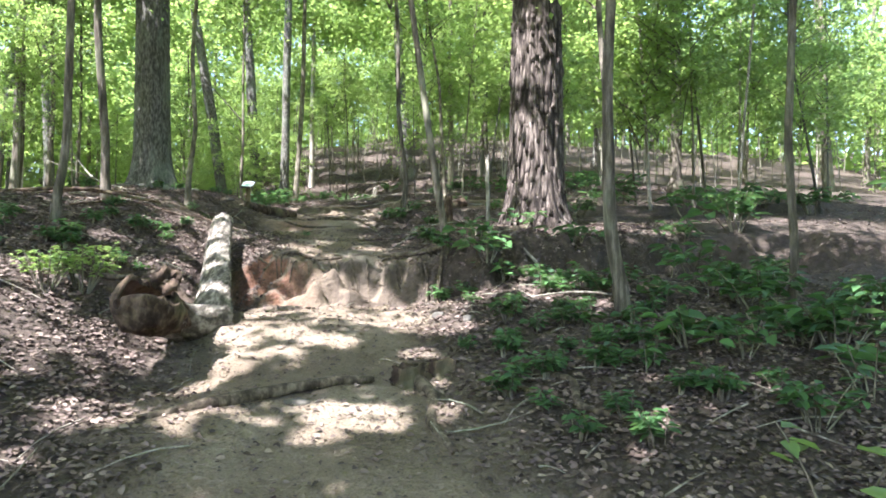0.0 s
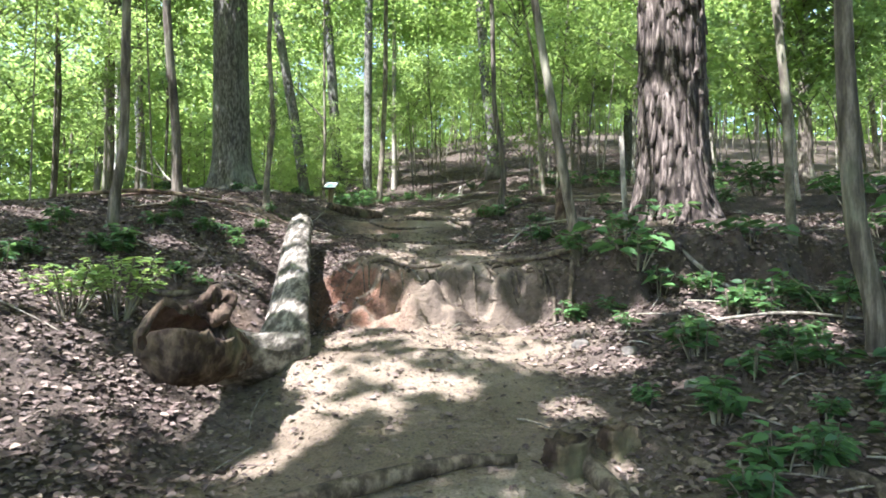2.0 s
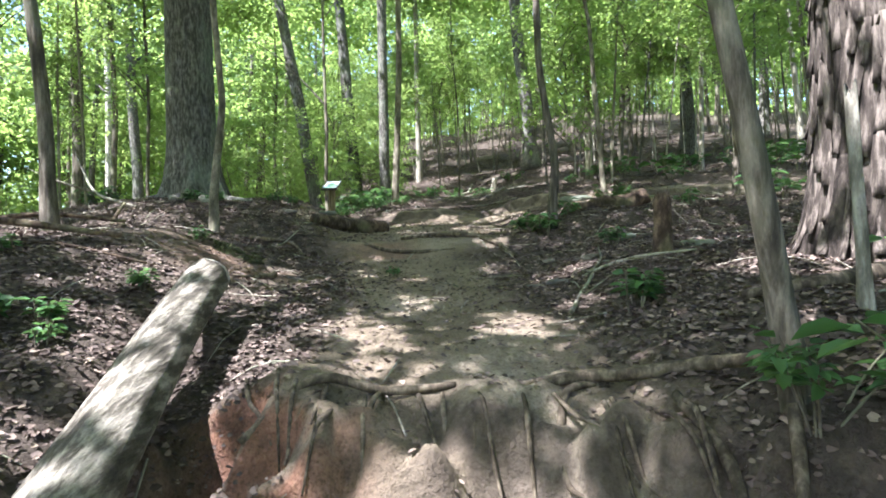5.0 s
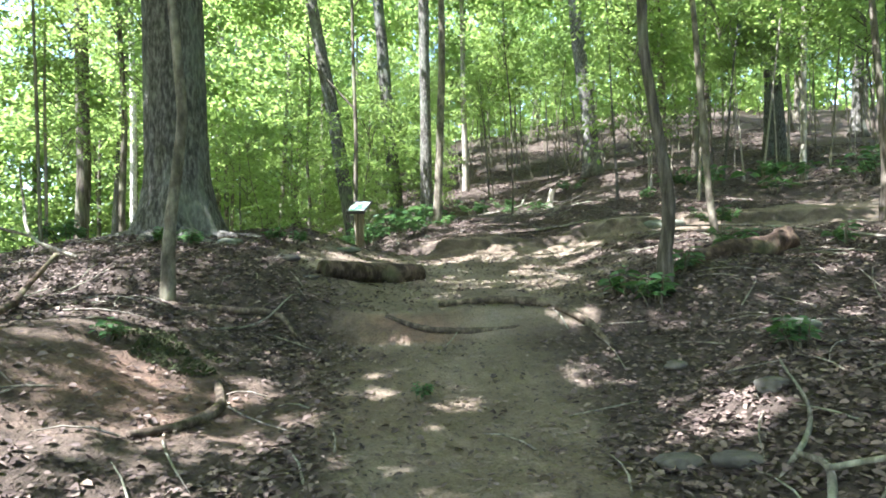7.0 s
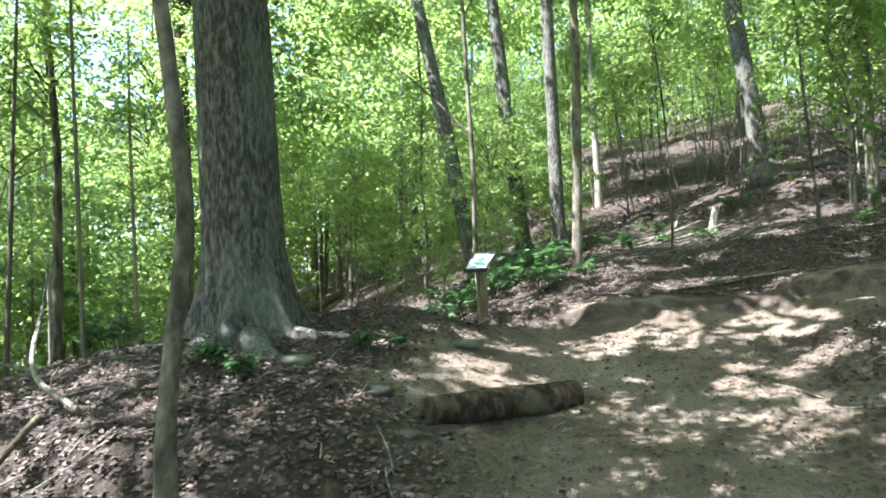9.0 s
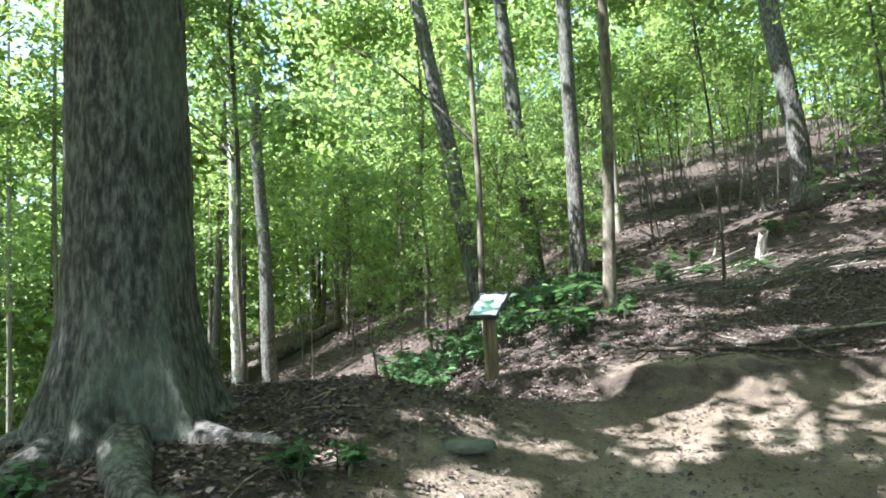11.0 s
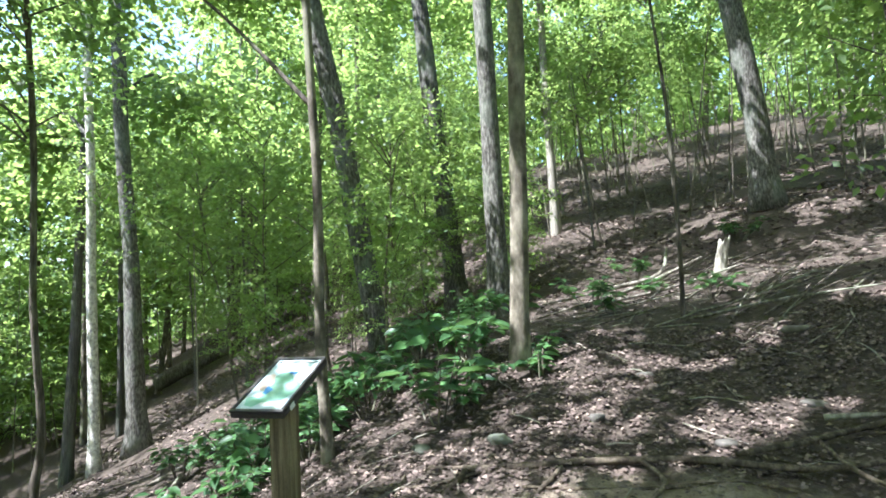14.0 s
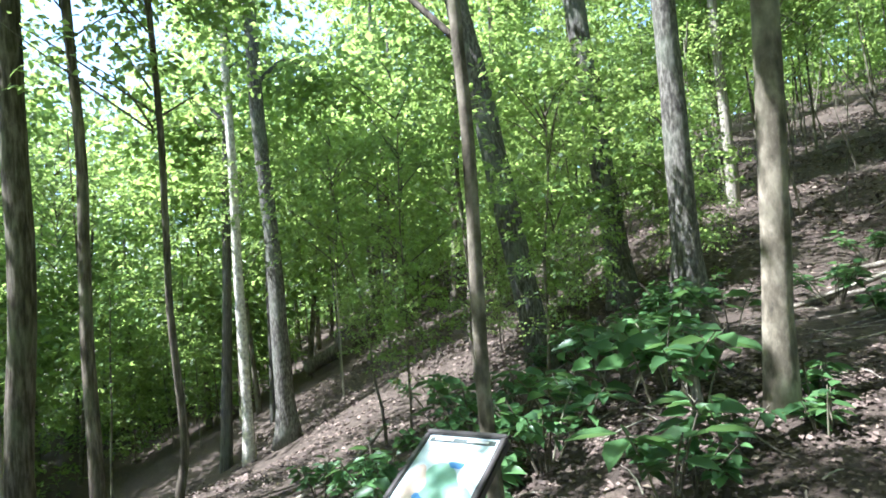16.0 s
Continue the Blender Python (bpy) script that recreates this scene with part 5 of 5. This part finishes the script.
brush = random.Random(31)
for k in range(44):
    hollow = k >= 30
    x, y = (brush.uniform(-7.0, -3.2), brush.uniform(17, 24)) if hollow else (brush.uniform(-0.9, 2.2), brush.uniform(19.2, 24.5))
    turn, half = brush.gauss(0.7, 0.5) if not hollow else brush.gauss(0.4, 0.5), brush.uniform(0.35, 1.1)
    dx, dy, r = math.cos(turn) * half, math.sin(turn) * half, brush.uniform(0.007, 0.018)
    bend = brush.gauss(0, 0.15)
    lying("fallen_branch", [(x - dx, y - dy, r), (x - bend * dy, y + bend * dx, 0.05 + r), (x + dx, y + dy, brush.uniform(0.02, 0.3))], [r, r * 0.85, r * 0.4], BARK_BROWN if k % 3 else DEADWOOD, "bare grey dead branch lying on the leaf litter", "branch", "fallen branches", sides=6, rings=12, rough=0.06, seed=300 + k)


# stumps and snags
def snag(x, y, h, r, material, label, seed, lean=(0, 0), jag=0.35):
    ob = thing("stump", x, y, ground(x, y), label, "stump")
    rng = np.random.default_rng(seed)
    sides = 18
    spike = rng.uniform(1 - jag, 1, sides)
    spike = (spike + np.roll(spike, 1)) / 2
    rings = 12
    V = []
    for i in range(rings):
        f = i / (rings - 1)
        for j in range(sides):
            a = 2 * math.pi * j / sides
            rr = r * (1.35 - 0.35 * min(1, f * 3) - 0.12 * f) * (1 + 0.12 * math.sin(4 * a + seed) + 0.06 * rng.normal())
            V.append((rr * math.cos(a) + lean[0] * f * h, rr * math.sin(a) + lean[1] * f * h, -0.06 + (h * spike[j] + 0.06) * f))
    n = len(V)
    V.append((lean[0] * h * 0.6, lean[1] * h * 0.6, h * 0.45))
    F = [(i * sides + j, i * sides + (j + 1) % sides, (i + 1) * sides + (j + 1) % sides, (i + 1) * sides + j) for i in range(rings - 1) for j in range(sides)]
    F += [((rings - 1) * sides + j, (rings - 1) * sides + (j + 1) % sides, n, (rings - 1) * sides + j) for j in range(sides)]
    piece("stump_body", quad_or_tri_mesh("stump_body", np.array(V), np.array(F), material), ob)
    return ob


snag(1.72, 9.0, 0.55, 0.07, OLDBARK, "mossy broken stump standing among leaf litter", 1)
snag(0.50, 3.95, 0.14, 0.11, OLDBARK, "low worn stump rooted in the trail", 2, jag=0.5)
snag(0.74, 4.02, 0.12, 0.09, OLDBARK, "low worn stump rooted in the trail", 3, jag=0.6)
snag(1.45, 23.2, 0.62, 0.09, BARK_PALE, "pale broken stump on the slope", 4, (0.2, 0))
snag(-1.62, 18.7, 0.40, 0.045, BARK_PALE, "small pale snag beside a tree", 5, (-0.1, 0))
snag(1.83, 6.94, 1.0, 0.026, BARK_PALE, "thin white dead stick standing upright", 6, (-0.03, 0.02), 0.1)


# stones
def rock(x, y, sx, sy, sz, material, label, seed, sink=0.42):
    ob = thing("rock", x, y, ground(x, y) + sz * (0.5 - sink), label, "rock", "stones on the woodland floor")
    bm = bmesh.new()
    bmesh.ops.create_icosphere(bm, subdivisions=3, radius=0.5)
    rng = random.Random(seed)
    o = Vector((rng.uniform(0, 50), rng.uniform(0, 50), rng.uniform(0, 50)))
    turn = rng.uniform(0, 6.28)
    for v in bm.verts:
        k = 1 + 0.45 * noise.noise(v.co * 2.2 + o) + 0.15 * noise.noise(v.co * 6 + o)
        p = v.co * k
        q = max(-0.36, min(0.36, p.z))
        c, s = math.cos(turn), math.sin(turn)
        v.co = Vector(((p.x * c - p.y * s) * sx, (p.x * s + p.y * c) * sy, q * sz / 0.72))
    for face in bm.faces:
        face.smooth = True
    part("stone", bm, material, ob)


# the last row is a low dark dirt mound, built as a flat stone
ROCKS = [(-0.19, 3.70, 0.20, 0.13, 0.05, 0), (0.95, 5.35, 0.15, 0.11, 0.08, 0), (1.15, 5.0, 0.13, 0.1, 0.07, 0), (1.3, 4.45, 0.16, 0.12, 0.08, 1), (-2.05, 5.15, 0.26, 0.16, 0.08, 0), (-2.35, 5.5, 0.18, 0.12, 0.06, 0),
         (-2.73, 12.55, 0.32, 0.24, 0.11, 1), (-2.1, 12.45, 0.34, 0.22, 0.08, 0), (-1.75, 12.1, 0.2, 0.13, 0.05, 0), (1.15, 18.95, 0.34, 0.22, 0.08, 0), (2.62, 16.2, 0.8, 0.5, 0.18, 1), (1.35, 9.75, 0.24, 0.16, 0.08, 0),
         (0.75, 9.3, 0.26, 0.18, 0.07, 0), (1.0, 9.2, 0.3, 0.16, 0.07, 0), (1.9, 10.6, 0.28, 0.2, 0.1, 1), (1.1, 10.5, 0.2, 0.14, 0.06, 0), (-0.6, 17.3, 0.14, 0.1, 0.07, 0), (0.1, 17.0, 0.16, 0.12, 0.06, 0), (-1.2, 17.15, 0.2, 0.16, 0.08, 1),
         (-1.75, 17.3, 0.18, 0.13, 0.08, 1), (0.6, 15.0, 0.1, 0.08, 0.04, 0), (2.1, 9.3, 0.34, 0.26, 0.1, 1), (-0.2, 18.2, 0.16, 0.12, 0.05, 0), (0.75, 17.6, 0.2, 0.15, 0.06, 0), (-1.9, 14.0, 0.5, 0.36, 0.08, 1)]
for k, (x, y, sx, sy, sz, mossy) in enumerate(ROCKS):
    rock(x, y, sx * 0.75, sy * 0.75, sz * 0.9, STONE_MOSSY if mossy else STONE, ("mossy grey-green stone half sunk in leaf litter" if mossy else "flat weathered grey stone lying in the dirt"), k)


# moss cushion on the cut bank
def moss_bank():
    ob = thing("moss_cushion", -2.0, 10.05, ground(-2.0, 10.05), "yellow-green moss cushion on the eroded bank", "moss")
    rng = np.random.default_rng(15)
    n = 5200
    a, r = rng.uniform(0, 6.28, n), 0.34 * np.sqrt(rng.uniform(0, 1, n))
    dx, dy = r * np.cos(a), r * np.sin(a) * 0.75
    keep = value_noise(dx + 3, dy + 5, 0.12, 4) + 0.5 - r > 0.1
    dx, dy = dx[keep], dy[keep]
    n = len(dx)
    dz = height(dx - 2.0, dy + 10.05) - ground(-2.0, 10.05) + rng.uniform(0.002, 0.022, n)
    L = rng.uniform(0.012, 0.03, n)
    v, f = leaves(np.stack([dx, dy, dz], 1), rng.standard_normal((n, 3)) + np.array([0, 0, 0.9]), rng.standard_normal((n, 3)) + np.array([0, 0, 0.6]), L, L * 0.5)
    piece("moss_tuft", mesh_of("moss_tuft", v, f, MOSS, False), ob)


moss_bank()


# ---------------------------------------------------------------- trail signboard
def box(sx, sy, sz, bevel=0.006):
    bm = bmesh.new()
    bmesh.ops.create_cube(bm, size=1)
    bmesh.ops.scale(bm, vec=(sx, sy, sz), verts=bm.verts)
    if bevel:
        bmesh.ops.bevel(bm, geom=bm.edges[:], offset=bevel, segments=2, affect="EDGES")
    return bm


def build_sign():
    x, y = -2.25, 16.34
    z = ground(x, y)
    ob = thing("signboard", x, y, z, "tilted trail map signboard on a square wooden post", "sign")
    top = 3.70 - z
    post = part("post", box(0.12, 0.12, top + 0.2, 0.008), POSTWOOD, ob, "weathered square wooden post")
    post.location = (0, 0.02, (top - 0.2) / 2 - 0.03)
    tilt = pose(0, 0, top + 0.02, 24, 0, -4)
    tray = part("frame", box(0.31, 0.52, 0.035, 0.006), FRAME, ob, "dark metal frame")
    tray.matrix_basis = tilt
    for nm, sx, sy, px, py in (("frame_edge", 0.31, 0.022, 0, 0.25), ("frame_edge", 0.31, 0.022, 0, -0.25), ("frame_edge", 0.018, 0.476, 0.146, 0), ("frame_edge", 0.018, 0.476, -0.146, 0)):
        e = part(nm, box(sx, sy, 0.014, 0.003), FRAME, tray)
        e.location = (px, py, 0.0245)
    bolt = part("bolt_plate", box(0.004, 0.045, 0.03, 0.0015), PRINT_WHITE, tray, "small pale metal plate")
    bolt.location = (0.157, -0.17, 0.0)
    panel = part("map_panel", box(0.272, 0.474, 0.004, 0.0), PRINT_PALE, tray, "pale printed map under a clear cover")
    panel.location = (0, 0, 0.0198)
    rng = random.Random(4)

    def blob(nm, material, cx, cy, rx, ry, level, wob):
        bm = bmesh.new()
        ph = rng.uniform(0, 6)
        ring = [bm.verts.new((cx + rx * math.cos(a) * (1 + wob * math.sin(3 * a + ph)), cy + ry * math.sin(a) * (1 + wob * math.cos(2 * a + ph)), level)) for a in [2 * math.pi * i / 28 for i in range(28)]]
        bm.faces.new(ring)
        part(nm, bm, material, panel)

    blob("map_area", PRINT_GREEN, 0.02, -0.05, 0.095, 0.15, 0.0030, 0.25)
    blob("map_area", PRINT_GREEN, -0.07, -0.17, 0.05, 0.05, 0.0031, 0.25)
    blob("map_area", PRINT_TAN, -0.085, 0.01, 0.04, 0.07, 0.0036, 0.2)
    blob("map_area", PRINT_BLUE, -0.04, -0.07, 0.022, 0.04, 0.0042, 0.3)
    blob("map_area", PRINT_BLUE, 0.03, 0.10, 0.03, 0.018, 0.0042, 0.3)
    blob("map_area", PRINT_WHITE, 0.085, 0.09, 0.035, 0.07, 0.0046, 0.2)
    blob("map_area", PRINT_WHITE, 0.05, -0.19, 0.06, 0.025, 0.0046, 0.2)
    for px, py, sx, sy, material in ((0.0, 0.215, 0.25, 0.022, PRINT_DARK), (-0.07, 0.216, 0.07, 0.010, PRINT_WHITE), (0.06, 0.216, 0.08, 0.010, PRINT_WHITE), (-0.06, 0.165, 0.10, 0.012, PRINT_WHITE), (-0.06, 0.145, 0.08, 0.008, PRINT_WHITE)):
        b = part("text_bar", box(sx, sy, 0.0014, 0.0), material, panel)
        b.location = (px, py, 0.0052 if material is PRINT_WHITE and py > 0.2 else 0.0036)


build_sign()


# ---------------------------------------------------------------- undergrowth
def plant_meshes(seed, stems, tall, size, per, material):
    rng = np.random.default_rng(seed)
    tubes, cs, hs, ns, Ls = [], [], [], [], []
    for s in range(stems):
        a = rng.uniform(0, 6.28)
        reach = rng.uniform(0.2, 0.9) * tall
        end = np.array([math.cos(a) * reach, math.sin(a) * reach, tall * rng.uniform(0.6, 1.0)])
        root = np.array([math.cos(a) * 0.04, math.sin(a) * 0.04, -0.03])
        bend = (root + end) / 2 + np.array([0, 0, 0.1 * tall])
        tubes.append(tube([tuple(root), tuple(bend), tuple(end)], [0.006, 0.005, 0.003], sides=5, rings=6, rough=0.0, seed=s, cap=False))
        k = per
        f = rng.uniform(0.55, 1.0, k)
        base = root + (end - root) * f[:, None]
        t = rng.uniform(0, 6.28, k)
        way = np.stack([np.cos(t), np.sin(t), rng.uniform(-0.35, 0.25, k)], 1)
        L = size * rng.uniform(0.65, 1.25, k)
        cs.append(base + way * L[:, None] * 0.62)
        hs.append(way)
        ns.append(np.stack([rng.normal(0, 0.3, k), rng.normal(0, 0.3, k), np.ones(k)], 1))
        Ls.append(L)
    L = np.concatenate(Ls)
    v, f = broad_leaves(np.vstack(cs), np.vstack(hs), np.vstack(ns), L, L * 0.55)
    return mesh_of("foliage", v, f, material), mesh_of("stem", *joined(tubes), BARK_SMOOTH)


PLANTS = [plant_meshes(1, 6, 0.30, 0.15, 6, LEAF_LOW), plant_meshes(2, 7, 0.24, 0.10, 7, LEAF_LOW), plant_meshes(3, 4, 0.42, 0.17, 6, LEAF_LOW), plant_meshes(4, 10, 0.22, 0.08, 10, LEAF_LOW), plant_meshes(5, 8, 0.42, 0.10, 14, LEAF_LOW), plant_meshes(6, 14, 0.34, 0.05, 22, LEAF_PALE), plant_meshes(7, 3, 0.5, 0.15, 5, LEAF_PALE)]


def plant(x, y, k, scale, turn, label="low green leafy plant growing in leaf litter"):
    ob = thing("plant", x, y, ground(x, y), label, "plant", "undergrowth plants")
    ob.rotation_euler = (0, 0, turn)
    ob.scale = (scale, scale, scale)
    piece("foliage", PLANTS[k][0], ob)
    piece("stem", PLANTS[k][1], ob)


SPOTS = [(1.48, 6.13, 0, 1.0), (1.44, 4.73, 3, 1.0), (2.63, 6.6, 2, 0.9), (2.3, 7.2, 2, 0.8), (2.88, 4.87, 0, 1.2), (1.83, 2.94, 3, 0.8), (3.02, 3.79, 0, 1.2), (3.14, 3.28, 2, 1.2), (1.54, 5.9, 0, 1.0), (2.72, 6.4, 0, 1.0),
         (1.75, 6.0, 0, 0.9), (1.2, 6.25, 4, 0.8), (2.0, 3.7, 1, 1.0), (2.5, 3.3, 0, 1.1), (2.8, 2.7, 2, 1.1), (3.5, 4.6, 0, 1.2), (2.1, 5.1, 1, 0.9), (1.75, 4.3, 3, 1.0), (3.4, 5.6, 2, 1.0), (4.0, 5.0, 0, 1.3), (4.2, 6.4, 2, 1.2), (1.05, 6.05, 3, 0.9),
         (-2.51, 18.32, 4, 1.3), (-1.42, 18.15, 0, 1.0), (-2.17, 19.19, 2, 1.3), (-1.81, 19.17, 4, 1.3), (-1.0, 18.2, 1, 1.0), (-1.6, 18.6, 2, 1.0), (-2.4, 18.9, 0, 1.3), (-2.9, 18.0, 4, 1.3), (-3.1, 18.7, 4, 1.4), (-1.0, 18.6, 1, 1.1), (-2.0, 20.2, 0, 1.3), (-1.4, 20.4, 2, 1.1),
         (-0.3, 20.3, 1, 1.2), (0.96, 21.4, 0, 1.2), (-0.5, 21.3, 4, 1.2), (0.4, 22.2, 1, 1.2), (-3.2, 19.9, 0, 1.4), (-3.4, 17.4, 4, 1.2), (-4.2, 19.0, 4, 1.5), (-4.0, 20.6, 2, 1.5), (-5.0, 22.5, 0, 1.6), (-2.9, 21.4, 4, 1.4), (-6.5, 24.4, 4, 1.8), (-5.6, 20.0, 4, 1.3), (-3.9, 16.8, 1, 1.0),
         (1.01, 11.69, 1, 1.1), (1.2, 11.3, 3, 1.2), (1.5, 11.75, 1, 1.0), (1.18, 8.0, 3, 1.1), (2.4, 12.9, 4, 0.9), (3.6, 13.2, 1, 1.1), (4.4, 12.2, 0, 1.0), (3.2, 15.5, 4, 1.0), (5.0, 14.0, 2, 1.1), (1.7, 10.2, 3, 0.9), (4.5, 10.5, 4, 1.2), (-2.6, 6.4, 3, 1.0), (-2.9, 5.5, 3, 0.9), (-2.2, 7.3, 3, 0.9),
         (-3.3, 6.9, 1, 0.8), (-2.2, 9.8, 1, 0.6), (-3.0, 12.2, 3, 0.8), (-2.4, 13.0, 3, 0.8), (-3.4, 12.5, 3, 0.9), (2.2, 25.0, 4, 1.3), (4.5, 22.0, 4, 1.4), (3.2, 19.5, 1, 1.2), (5.5, 19.0, 0, 1.3), (0.3, 24.0, 4, 1.2), (-4.5, 14.6, 4, 1.2), (-5.0, 13.2, 4, 1.2)]
for k, (x, y, kind, scale) in enumerate(SPOTS):
    plant(x, y, kind, scale * (0.72 if x > 1.6 and y < 5.7 else 1), k * 2.4)
scatter = random.Random(12)
for k in range(16):
    plant(scatter.uniform(2.2, 5.0), scatter.uniform(2.4, 6.6), scatter.choice((1, 1, 0, 4, 4)), scatter.uniform(0.7, 1.15), scatter.uniform(0, 6.28))
for k in range(34):
    x, y = scatter.uniform(4.2, 13), scatter.uniform(7, 24)
    plant(x, y, scatter.choice((0, 2, 4)), scatter.uniform(1.1, 1.9), scatter.uniform(0, 6.28))
for k in range(22):
    plant(scatter.uniform(-4.6, -1.2), scatter.uniform(17.6, 23.5), scatter.choice((0, 2, 4, 4)), scatter.uniform(0.9, 1.5), scatter.uniform(0, 6.28))
for k in range(44):
    x, y = scatter.uniform(0.95, 2.7), scatter.uniform(2.4, 6.0)
    if trail_mask(x, y) < 0.5:
        plant(x, y, scatter.choice((3, 3, 1)), scatter.uniform(0.5, 0.9), scatter.uniform(0, 6.28), "small creeping green plant in leaf litter")
for k in range(16):
    x, y = scatter.uniform(-3.6, -1.7), scatter.uniform(5.9, 8.6)
    plant(x, y, scatter.choice((3, 3, 1)), scatter.uniform(0.45, 0.8), scatter.uniform(0, 6.28), "small creeping green plant in leaf litter")
plant(1.72, 1.78, 6, 0.9, 0.8, "bright green leafy sprig beside the trail")
plant(-1.88, 5.0, 5, 1.1, 0.4, "pale green grassy plant beside the fallen log")
plant(-2.05, 4.8, 5, 0.9, 1.9, "pale green grassy plant beside the fallen log")
plant(-0.46, 10.01, 3, 0.45, 0.0, "small green seedling on the trodden clay")
plant(-2.26, 13.2, 3, 0.7, 1.0, "small green seedling among leaf litter")
